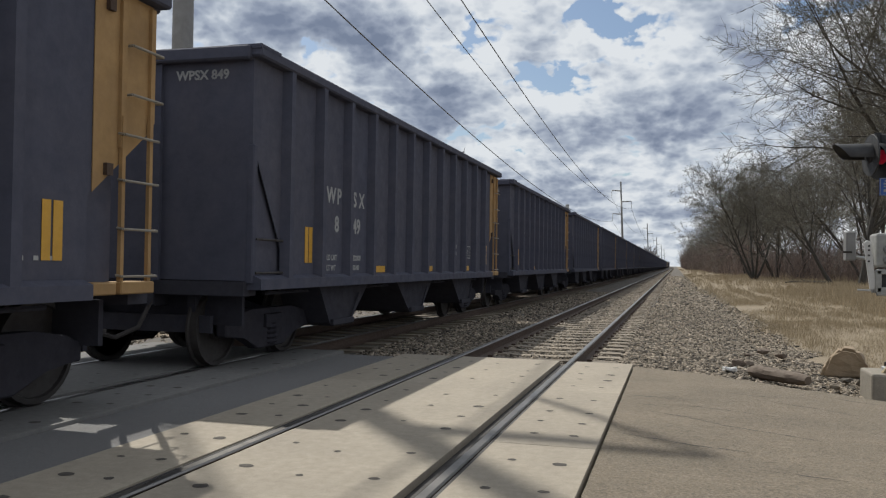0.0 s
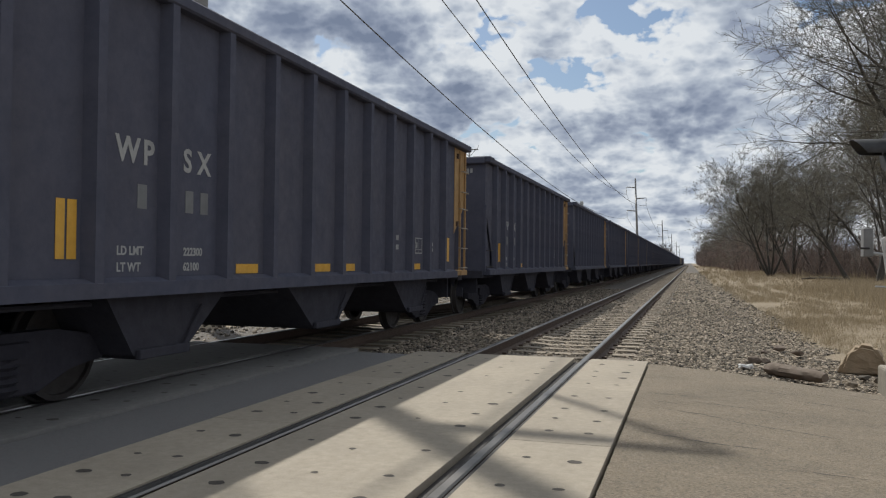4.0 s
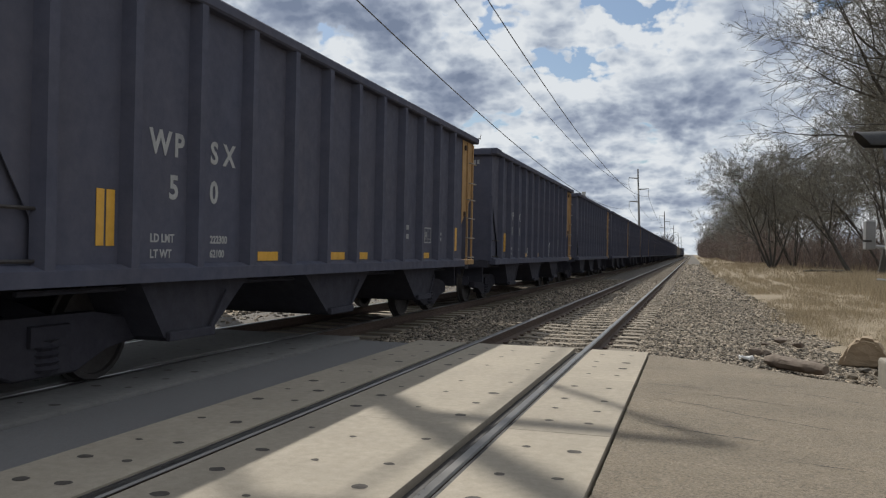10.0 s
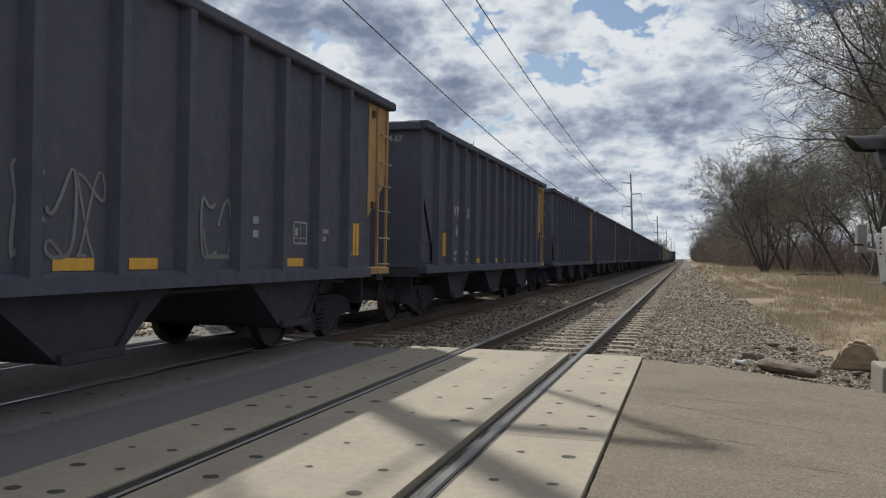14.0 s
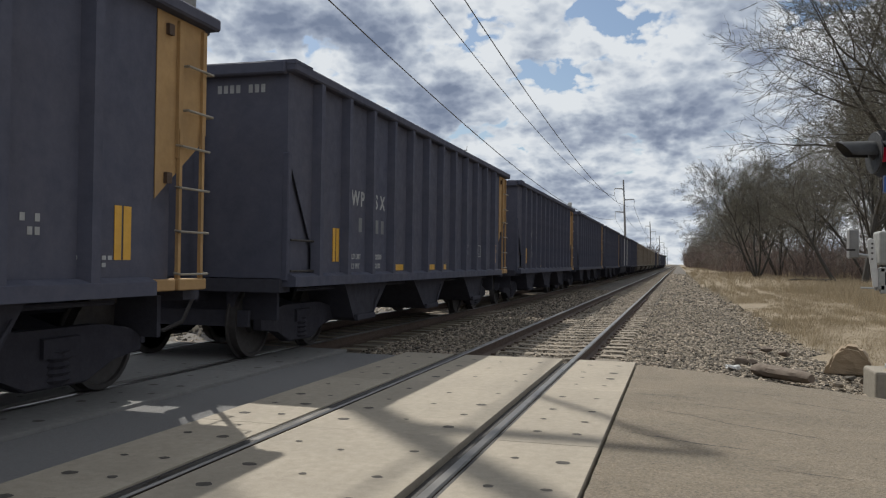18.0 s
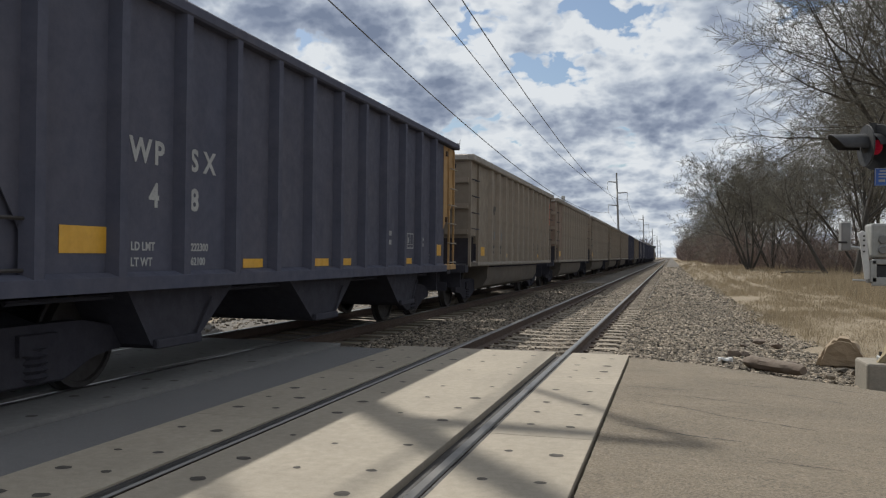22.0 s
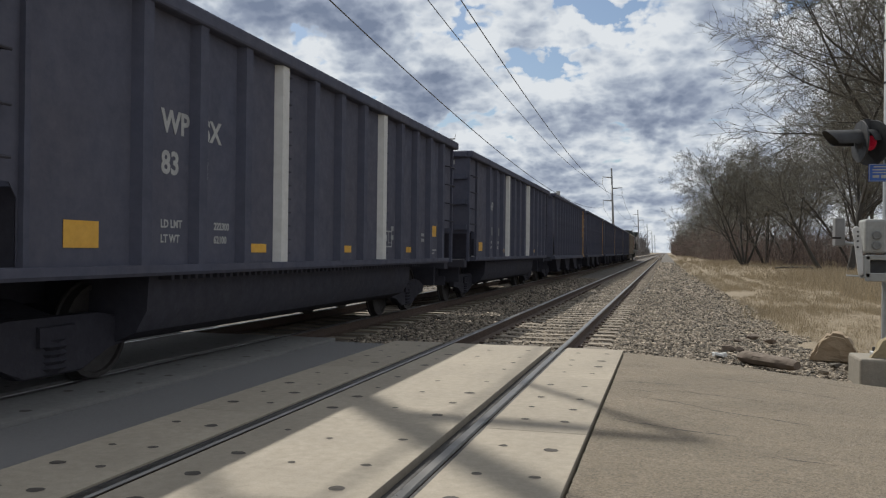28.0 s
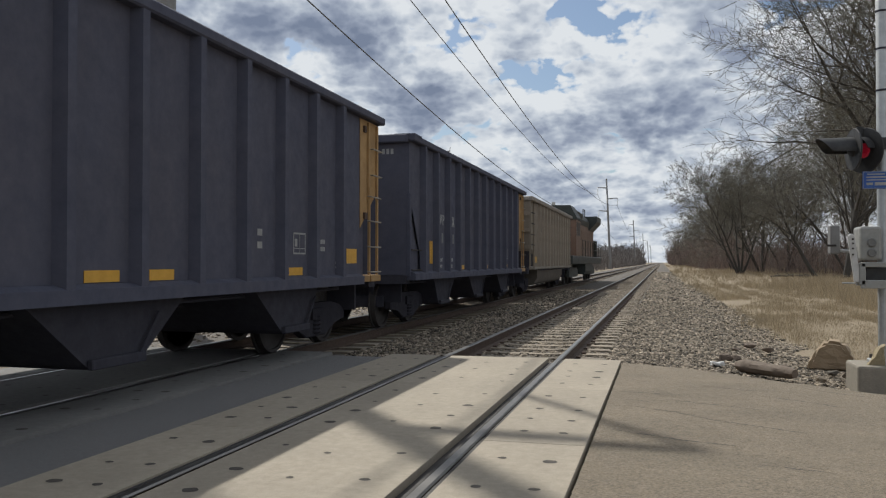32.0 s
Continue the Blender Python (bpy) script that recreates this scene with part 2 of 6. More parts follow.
ORANGE = material("orange_paint", (0.50, 0.15, 0.085), (0.30, 0.12, 0.08), 0.6, grain=6, stain=1.4, mixin=0.8, bump=0.05)
WHITE_RIB = material("white_rib_paint", (0.60, 0.59, 0.57), (0.42, 0.41, 0.39), 0.6, grain=8, stain=1.5, bump=0.08)
STEEL = material("wheel_steel", (0.060, 0.053, 0.050), (0.040, 0.036, 0.036), 0.7, 0.4, grain=10, bump=0.1)
TREAD = material("wheel_tread", (0.60, 0.59, 0.58), (0.5, 0.48, 0.46), 0.25, 1.0, grain=10, bump=0.0)
LOCO_ORANGE = material("loco_orange_paint", (0.195, 0.118, 0.082), (0.15, 0.092, 0.066), 0.5, grain=6, stain=0.8, bump=0.06)
LOCO_DARK = material("loco_dark_green", (0.030, 0.038, 0.034), (0.05, 0.05, 0.045), 0.55, grain=6, stain=0.8, bump=0.1)
GALV = material("galvanised_steel", (0.46, 0.47, 0.47), (0.36, 0.37, 0.37), 0.5, 0.5, grain=12, stain=2.0, bump=0.08)
POLE_STEEL = material("weathered_pole_steel", (0.26, 0.255, 0.25), (0.19, 0.185, 0.18), 0.6, 0.3, grain=5, stain=0.6, bump=0.1)
SIGNAL_BLACK = material("signal_black", (0.022, 0.022, 0.024), (0.04, 0.038, 0.037), 0.6, grain=12, bump=0.1)
CASE_GREY = material("case_grey_paint", (0.31, 0.31, 0.295), (0.235, 0.235, 0.22), 0.6, grain=12, stain=3.0, bump=0.06)
SIGN_BLUE = material("sign_blue", (0.025, 0.09, 0.34), (0.02, 0.07, 0.27), 0.45, grain=20, bump=0)
BLOCK = material("footing_concrete", (0.27, 0.24, 0.195), (0.19, 0.17, 0.14), 0.9, grain=14, stain=2.0, bump=0.3, bump_scale=40)
ROCK = material("boulder_sandstone", (0.30, 0.225, 0.145), (0.215, 0.16, 0.105), 0.9, grain=9, stain=2.0, bump=0.5, bump_scale=16)
LOG = material("weathered_timber", (0.17, 0.13, 0.10), (0.11, 0.085, 0.065), 0.9, grain=16, stain=2.0, bump=0.6, bump_scale=20)
BARK = material("grey_bark", (0.075, 0.068, 0.060), (0.048, 0.044, 0.039), 0.95, grain=4, stain=0.6, bump=0.6, bump_scale=14)
TWIG = material("twig_bark", (0.165, 0.152, 0.120), (0.120, 0.110, 0.092), 0.95, grain=2, stain=0.3, bump=0, per_piece=0.3, per_island=True)
BRUSH = material("brush_stems", (0.185, 0.137, 0.117), (0.14, 0.108, 0.095), 0.95, grain=2, stain=0.2, bump=0, per_piece=0.4, per_island=True)
def let_through(m, share):
    """Thin dry blades let part of the light through."""
    nt = m.node_tree
    N, K = nt.nodes.new, nt.links.new
    b, out = nt.nodes["Principled BSDF"], nt.nodes["Material Output"]
    tr, mix = N("ShaderNodeBsdfTranslucent"), N("ShaderNodeMixShader")
    K(b.inputs["Base Color"].links[0].from_socket, tr.inputs["Color"])
    mix.inputs["Fac"].default_value = share
    K(b.outputs["BSDF"], mix.inputs[1])
    K(tr.outputs["BSDF"], mix.inputs[2])
    K(mix.outputs["Shader"], out.inputs["Surface"])


let_through(GRASS, 0.30)
FARWOOD = material("far_wood", (0.16, 0.142, 0.135), (0.12, 0.11, 0.108), 1.0, grain=0.4, stain=0.05, bump=0)
WIRE = material("wire_aluminium", (0.10, 0.10, 0.105), (0.08, 0.08, 0.08), 0.7, 0.2, bump=0)
RUNG = material("worn_rung_steel", (0.30, 0.27, 0.22), (0.17, 0.15, 0.12), 0.6, 0.2, grain=14, stain=3.0, bump=0.05)
KNOB = material("cover_grey", (0.17, 0.17, 0.165), (0.12, 0.12, 0.115), 0.6, grain=12, bump=0.05)
RED_LENS = glow("red_lens_lit", (0.36, 0.012, 0.03), 0.16)
SMOKED = material("signal_backing", (0.03, 0.03, 0.032), (0.045, 0.043, 0.042), 0.5, bump=0)
WHITE_TRASH = material("white_litter", (0.75, 0.74, 0.72), (0.6, 0.59, 0.57), 0.6, bump=0.1)


# ---- mesh helpers ----
def box(bm, x0, x1, y0, y1, z0, z1):
    v = [bm.verts.new(p) for p in ((x0, y0, z0), (x1, y0, z0), (x1, y1, z0), (x0, y1, z0), (x0, y0, z1), (x1, y0, z1), (x1, y1, z1), (x0, y1, z1))]
    for f in ((0, 3, 2, 1), (4, 5, 6, 7), (0, 1, 5, 4), (1, 2, 6, 5), (2, 3, 7, 6), (3, 0, 4, 7)):
        bm.faces.new([v[i] for i in f])
    return v


def soft_box(bm, x0, x1, y0, y1, z0, z1, r=0.01, seg=1):
    t = bmesh.new()
    box(t, x0, x1, y0, y1, z0, z1)
    bmesh.ops.bevel(t, geom=t.edges[:], offset=r, segments=seg, affect="EDGES", profile=0.5)
    merge(bm, t)


def merge(bm, other):
    tmp = bpy.data.meshes.new("tmp")
    other.to_mesh(tmp)
    other.free()
    bm.from_mesh(tmp)
    bpy.data.meshes.remove(tmp)


def tube(bm, p0, p1, r0, r1=None, n=8, caps=True):
    p0, p1 = Vector(p0), Vector(p1)
    r1 = r0 if r1 is None else r1
    q = (p1 - p0).to_track_quat("Z", "Y").to_matrix()
    rings = []
    for p, r in ((p0, r0), (p1, r1)):
        rings.append([bm.verts.new(p + q @ Vector((r * math.cos(2 * math.pi * i / n), r * math.sin(2 * math.pi * i / n), 0))) for i in range(n)])
    for i in range(n):
        j = (i + 1) % n
        bm.faces.new((rings[0][i], rings[0][j], rings[1][j], rings[1][i]))
    if caps:
        bm.faces.new(rings[0][::-1])
        bm.faces.new(rings[1])


def prism(bm, pts, axis, a, b):
    """A flat outline of (u, v) points pushed from a to b along an axis: x takes (y, z), y takes (x, z), z takes (x, y)."""
    def at(u, v, w):
        return {"x": (w, u, v), "y": (u, w, v), "z": (u, v, w)}[axis]
    lo, hi = [bm.verts.new(at(u, v, a)) for u, v in pts], [bm.verts.new(at(u, v, b)) for u, v in pts]
    n = len(pts)
    bm.faces.new(lo)
    bm.faces.new(hi[::-1])
    for i in range(n):
        j = (i + 1) % n
        bm.faces.new((lo[j], lo[i], hi[i], hi[j]))


def lathe(bm, profile, axis="x", n=24):
    """A turned form: profile of (along, radius) about an axis."""
    rings = []
    for a, r in profile:
        ring = []
        for i in range(n):
            c, s = math.cos(2 * math.pi * i / n) * r, math.sin(2 * math.pi * i / n) * r
            ring.append(bm.verts.new({"x": (a, c, s), "y": (c, a, s), "z": (c, s, a)}[axis]))
        rings.append(ring)
    for r0, r1 in zip(rings, rings[1:]):
        for i in range(n):
            j = (i + 1) % n
            bm.faces.new((r0[i], r0[j], r1[j], r1[i]))
    bm.faces.new(rings[0][::-1])
    bm.faces.new(rings[-1])


def to_mesh(name, bm, mat, smooth=False):
    bmesh.ops.recalc_face_normals(bm, faces=bm.faces[:])
    me = bpy.data.meshes.new(name)
    bm.to_mesh(me)
    bm.free()
    me.materials.append(mat)
    if smooth:
        me.shade_smooth()
        me.set_sharp_from_angle(angle=radians(35))
    return me


def put(name, me, parent=None, loc=(0, 0, 0), label=""):
    ob = new(name, me)
    ob.location = loc
    if parent is not None:
        ob.parent = parent
    if label:
        tagged(ob, label)
    return ob


def part(name, bm, mat, parent=None, label="", smooth=False):
    return put(name, to_mesh(name, bm, mat, smooth), parent, label=label)


def pydata(name, verts, faces, mat):
    me = bpy.data.meshes.new(name)
    me.from_pydata(verts, [], faces)
    me.materials.append(mat)
    me.update()
    return me


def empty(name, loc=(0, 0, 0)):
    ob = new(name)
    ob.location = loc
    ob.empty_display_size = 0.2
    return ob


GLYPHS = {}


def glyph(text, size, mat, depth=0.0015):
    """Raised lettering in the built-in font, as a mesh that all its repeats share."""
    key = (text, size, mat.name)
    if key not in GLYPHS:
        cu = bpy.data.curves.new("lettering", "FONT")
        cu.body, cu.size, cu.extrude, cu.resolution_u = text, size, depth, 3
        cu.offset = 0.030 * size
        tmp = bpy.data.objects.new("lettering", cu)
        me = bpy.data.meshes.new_from_object(tmp)
        bpy.data.objects.remove(tmp)
        me.materials.clear()
        me.materials.append(mat)
        GLYPHS[key] = me
    return GLYPHS[key]


def words(text, size, mat, name, parent, at, turn, label=""):
    ob = put(name, glyph(text, size, mat), parent, label=label)
    ob.matrix_basis = Matrix.Translation(at) @ turn
    return ob


SIDE_TURN = pose(0, 0, 0, 90, 0, 90)


# ---- ground ----
TRACK_A, TRACK_B = -2.065, -6.06          # centre lines of the near and the far track
HALF_GAUGE = 0.7525
ROAD_EDGE = [(-0.5, 11.0), (0.2, 10.65), (0.8, 10.15), (1.33, 9.63), (1.85, 9.16), (3.0, 8.5), (6.0, 7.6), (14.0, 7.0), (60.0, 6.5)]


def structure(name, me, label, loc=(0, 0, 0)):
    return tagged(put(name, me, None, loc), label, kind="structure")


def build_ground():
    xs = [-3000, -900, -300, -120, -60, -30, -20, -14, -10, 2.2, 3.5, 6, 10, 16, 24, 40, 80, 300, 900, 3000]
    ys = [-3000, -600, -200, -60, -20, -5, 5, 12, 20, 30, 45, 70, 110, 200, 400, 800, 1600, 3000]
    verts, faces = [], []
    for y in ys:
        for x in xs:
            rise = 0.0 if abs(x) < 3 else 0.12 * noise.noise(Vector((x * 0.09, y * 0.07, 0)))
            verts.append((x, y, -0.30 + (rise if abs(x) < 200 and abs(y) < 300 else 0)))
    w = len(xs)
    for j in range(len(ys) - 1):
        for i in range(w - 1):
            a = j * w + i
            faces.append((a, a + 1, a + w + 1, a + w))
    structure("ground", pydata("ground", verts, faces, SOIL), "dry tan earth with winter grass along the railway")
    # ballast bed: a raised strip with sloped shoulders, in two runs either side of the road
    for name, y0, y1 in (("ballast_bed_north", 10.2, 2500.0), ("ballast_bed_south", -600.0, -4.6)):
        sect = [(-10.2, -0.34), (-8.9, -0.19), (0.55, -0.19), (1.1, -0.25), (1.75, -0.34)]
        bm = bmesh.new()
        prism(bm, sect, "y", y0, y1)
        part_ob = part(name, bm, GRAVEL)
        tagged(part_ob, "grey-brown crushed stone ballast bed under two tracks", kind="structure")
    # the road on the camera's side, with a worn edge
    rng = random.Random(4)
    edge = []
    for (xa, ya), (xb, yb) in zip(ROAD_EDGE, ROAD_EDGE[1:]):
        n = max(2, int((xb - xa) / 0.12)) if xb < 7 else 3
        for i in range(n):
            f = i / n
            edge.append((xa + (xb - xa) * f, ya + (yb - ya) * f + rng.uniform(-0.035, 0.035)))
    edge.append(ROAD_EDGE[-1])
    bm = bmesh.new()
    prism(bm, [(x + (0.012 if i == 0 else 0), y) for i, (x, y) in enumerate(edge)] + [(60.0, -4.5), (-0.487, -4.5)] + [(-0.492 + 0.012 * noise.noise(Vector((0.9 * k, 2.0, 0.0))), -4.4 + 0.05 * k) for k in range(307)], "z", -0.3, -0.022)
    tagged(part("road_east", bm, ASPHALT), "worn grey-brown asphalt road at the crossing", kind="structure")
    bm = bmesh.new()
    box(bm, -5.205 + 0.73 - 0.02, -3.62, -4.5, 10.9, -0.3, -0.03)
    tagged(part("road_between", bm, ASPHALT_DARK), "dark asphalt strip between the two tracks", kind="structure")
    bm = bmesh.new()
    box(bm, -60, -7.66, -4.5, 10.6, -0.3, -0.03)
    tagged(part("road_west", bm, ASPHALT), "worn asphalt road beyond the far track", kind="structure")
    # cracks in the road: thin flat strips, the gap's shade put into their colour
    for pts in ([(-0.33, 7.75), (0.1, 7.5), (0.38, 7.22), (0.75, 7.0), (1.13, 6.75)], [(0.05, 8.15), (0.5, 7.95), (0.9, 7.75)],
                [(-0.4, 8.1), (0.0, 7.95)], [(0.9, 8.6), (1.35, 8.3), (1.6, 8.0)], [(0.55, 5.7), (1.1, 5.55)], [(-0.42, 8.55), (-0.1, 8.5), (0.17, 8.47)], [(1.42, 9.2), (1.7, 8.9), (1.95, 8.75)], [(0.3, 9.2), (0.8, 8.95), (1.05, 8.9)], [(-0.4, 6.6), (0.2, 6.3), (0.6, 6.2)]):
        bm = bmesh.new()
        line = []
        for (xa, ya), (xb, yb) in zip(pts, pts[1:]):
            for i in range(9):
                f = i / 9
                line.append(Vector((xa + (xb - xa) * f + rng.uniform(-0.006, 0.006), ya + (yb - ya) * f + rng.uniform(-0.010, 0.010))))
        prev = None
        for i, p in enumerate(line):
            w_ = rng.uniform(0.003, 0.013) * min(1.0, 0.25 + min(i, len(line) - 1 - i) * 0.2)
            pair = (bm.verts.new((p.x, p.y - w_, -0.0208)), bm.verts.new((p.x, p.y + w_, -0.0208)))
            if prev:
                bm.faces.new((prev[0], pair[0], pair[1], prev[1]))
            prev = pair
        tagged(part("road_crack", bm, HOLE_SHADE), "thin dark crack in the asphalt", kind="structure")


build_ground()


# ---- tracks ----
def rail_mesh(y0, y1):
    bm = bmesh.new()
    sect = [(-0.07, -0.17), (0.07, -0.17), (0.07, -0.158), (0.012, -0.135), (0.010, -0.048), (0.036, -0.036), (0.037, -0.010), (0.028, -0.001),
            (-0.028, -0.001), (-0.037, -0.010), (-0.036, -0.036), (-0.010, -0.048), (-0.012, -0.135), (-0.07, -0.158)]
    prism(bm, sect, "y", y0, y1)
    return to_mesh("rail", bm, RAIL_SIDE)


def build_tracks():
    rail = rail_mesh(-600, 2500)
    bm = bmesh.new()
    prism(bm, [(-0.030, -0.004), (0.030, -0.004), (0.0385, -0.014), (0.0385, -0.009), (0.027, 0.0015), (-0.026, 0.0015)], "y", -600, 2500)
    shine = to_mesh("running_band", bm, RAIL_TOP)
    for name, centre in (("track_near", TRACK_A), ("track_far", TRACK_B)):
        tr = empty(name, (centre, 11.0, 0))
        tagged(tr, "straight railway track of steel rails on concrete ties", kind="structure")
        for s in (-1, 1):
            r = put("rail", rail, tr, (s * HALF_GAUGE - (0.03 if s < 0 else 0), -11.0, 0))
            put("running_band", shine, r)
        # ties: the nearest as pieces of their own, the rest joined
        bm = bmesh.new()
        prism(bm, [(-1.29, -0.30), (1.29, -0.30), (1.29, -0.19), (1.24, -0.16), (0.5, -0.163), (0.3, -0.175), (-0.3, -0.175), (-0.5, -0.163), (-1.24, -0.16), (-1.29, -0.19)], "y", -0.125, 0.125)
        tie = to_mesh("tie", bm, TIE)
        clip = bmesh.new()
        for s in (-1, 1):
            for o in (-0.115, 0.115):
                soft_box(clip, s * HALF_GAUGE + o - 0.035, s * HALF_GAUGE + o + 0.035, -0.05, 0.05, -0.165, -0.13, 0.008)
        clips = to_mesh("rail_clip", clip, RAIL_SIDE)
        rng = random.Random(11)
        n_near = 240 if centre == TRACK_A else 60
        for i in range(n_near):
            t = put("tie", tie, tr, (rng.uniform(-0.02, 0.02), 0.30 + 0.64 * i + rng.uniform(-0.022, 0.022), 0))
            t.rotation_euler[2] = rng.uniform(-0.006, 0.006)
            if i < 40 and centre == TRACK_A:
                put("rail_clip", clips, t)
        verts, faces = [], []
        for i in range(n_near, 1200):
            y = 0.30 + 0.64 * i
            b = len(verts)
            verts += [(-1.29, y - .125, -.3), (1.29, y - .125, -.3), (1.29, y + .125, -.3), (-1.29, y + .125, -.3),
                      (-1.26, y - .12, -.165), (1.26, y - .12, -.165), (1.26, y + .12, -.165), (-1.26, y + .12, -.165)]
            faces += [(b + 4, b + 5, b + 6, b + 7), (b, b + 1, b + 5, b + 4), (b + 1, b + 2, b + 6, b + 5), (b + 3, b, b + 4, b + 7)]
        tagged(put("far_ties", pydata("far_ties", verts, faces, TIE), tr), kind="stuff")


def lag_hole_patch(bm, x, y, r, rng):
    """A flat ragged dark patch for a bolt recess; the recess's shade is its colour."""
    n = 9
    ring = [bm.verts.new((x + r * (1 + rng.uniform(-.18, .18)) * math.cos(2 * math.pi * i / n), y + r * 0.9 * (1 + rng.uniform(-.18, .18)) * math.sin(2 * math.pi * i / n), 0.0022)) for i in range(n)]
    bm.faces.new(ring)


def panel_piece(bm, x0, x1, y0, y1):
    t = bmesh.new()
    box(t, x0, x1, y0, y1, -0.2, 0.0)
    top = [e for e in t.edges if all(v.co.z > -0.01 for v in e.verts)]
    bmesh.ops.bevel(t, geom=top, offset=0.002, segments=1, affect="EDGES")
    merge(bm, t)


def build_crossing():
    rng = random.Random(3)
    joints = [11.06, 8.46, 5.86, 3.26, 0.66, -1.94, -4.54]
    for name, centre in (("crossing_near", TRACK_A), ("crossing_far", TRACK_B)):
        cr = empty(name, (centre, 0, 0))
        tagged(cr, "precast concrete grade crossing panels between and beside the rails", kind="structure")
        for y1, y0 in zip(joints, joints[1:]):
            for kind, x0, x1 in (("gauge_panel", -0.700, 0.610), ("field_panel", 0.83, 1.55), ("field_panel", -1.55, -0.87)):
                bm = bmesh.new()
                panel_piece(bm, x0, x1, y0 + 0.0007, y1 - 0.0007)
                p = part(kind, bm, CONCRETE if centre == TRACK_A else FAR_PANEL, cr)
                p.location.z = rng.uniform(-0.0015, 0.0015)
                # bolt recesses in two rows along the panel, small vent slots between them: flat patches of painted
                # shade
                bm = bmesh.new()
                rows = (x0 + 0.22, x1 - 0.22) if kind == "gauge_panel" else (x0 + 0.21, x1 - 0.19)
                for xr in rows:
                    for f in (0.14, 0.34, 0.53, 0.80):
                        lag_hole_patch(bm, xr + rng.uniform(-.02, .02), y0 + (y1 - y0) * f + rng.uniform(-.03, .03), rng.choice((0.028, 0.035, 0.05)), rng)
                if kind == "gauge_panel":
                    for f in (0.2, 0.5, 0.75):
                        lag_hole_patch(bm, (x0 + x1) / 2 + rng.uniform(-.05, .05), y0 + (y1 - y0) * f, 0.026, rng)
                tagged(part("bolt_recess_shade", bm, HOLE_SHADE, p), kind="stuff")
        for s in (-1, 1):
            bm = bmesh.new()
            a, b = (0.61, 0.713) if s > 0 else (-0.744, -0.702)
            box(bm, a, b, -4.5, 11.04, -0.2, -0.055)
            part("flangeway", bm, RUBBER, cr)
            bm = bmesh.new()
            a, b = (0.793, 0.828) if s > 0 else (-0.868, -0.822)
            soft_box(bm, a, b, -4.5, 11.04, -0.2, -0.012, 0.006)
            part("field_filler", bm, RUBBER, cr)


build_tracks()
build_crossing()


# ---- train ----
CAR_PITCH = 15.0
HOPPER_FRONT, TUB_FRONT = -13.1, -13.5


def wheelset_meshes(radius):
    bm = bmesh.new()
    for s in (-1, 1):
        t = bmesh.new()
        prof = [(0.675, radius + 0.028), (0.70, radius + 0.028), (0.712, radius + 0.004), (0.80, radius - 0.004), (0.805, radius - 0.05), (0.775, radius - 0.06), (0.765, 0.15), (0.82, 0.13), (0.82, 0.085), (0.66, 0.085), (0.66, 0.14), (0.70, 0.17), (0.70, radius - 0.06), (0.675, radius - 0.05)]
        lathe(t, [(s * a, r) for a, r in prof], "x", 24)
        merge(bm, t)
    lathe(bm, [(-0.98, 0.07), (0.98, 0.07)], "x", 10)
    for s in (-1, 1):
        # bolts of the bearing cap, so that the turning shows
        for i in range(3):
            a = 2 * math.pi * i / 3
            tube(bm, (s * 0.98, 0.05 * math.cos(a), 0.05 * math.sin(a)), (s * 1.0, 0.05 * math.cos(a), 0.05 * math.sin(a)), 0.014, n=6)
    return to_mesh("wheelset", bm, STEEL, True)


def side_frame_mesh():
    """Cast side frame of a freight bogie: a low truss with two windows round the springs."""
    t = bmesh.new()
    outer = [(-1.13, 0.36), (-1.13, 0.52), (-0.95, 0.60), (-0.55, 0.66), (0.55, 0.66), (0.95, 0.60), (1.13, 0.52), (1.13, 0.36), (0.70, 0.34), (0.36, 0.16), (-0.36, 0.16), (-0.70, 0.34)]
    prism(t, outer, "x", 0.92, 1.06)
    bmesh.ops.bevel(t, geom=t.edges[:], offset=0.02, segments=1, affect="EDGES")
    return t


WHEELS = []


def bogie(parent, y, wheel_me, frames_me, bolster_me, spring_me, cap_me):
    b = put("bogie", bolster_me, parent, (0, y, 0))
    for s in (-1, 1):
        f = put("side_frame", frames_me, b)
        if s < 0:
            f.rotation_euler[2] = math.pi
        put("spring", spring_me, b, (s * 0.93, 0, 0.33))
    for k, o in enumerate((-0.89, 0.89)):
        w = put("wheelset", wheel_me, b, (0, o, 0.457))
        WHEELS.append((w, k, o))
    return b


def bogie_meshes():
    bm = bmesh.new()
    prism(bm, [(-1.1, 0.42), (1.1, 0.42), (1.1, 0.58), (0.4, 0.78), (-0.4, 0.78), (-1.1, 0.58)], "y", -0.22, 0.22)
    bolster = to_mesh("bogie", bm, BOGIE_GRIME)
    fr = to_mesh("side_frame", side_frame_mesh(), BOGIE_GRIME)
    bm = bmesh.new()
    prof = []
    for k in range(5):
        prof += [(-0.13 + 0.06 * k, 0.17), (-0.10 + 0.06 * k, 0.20)]
    lathe(bm, prof, "z", 12)
    spring = to_mesh("spring", bm, BOGIE_GRIME)
    return wheelset_meshes(0.457), fr, bolster, spring, None


BOGIE = bogie_meshes()


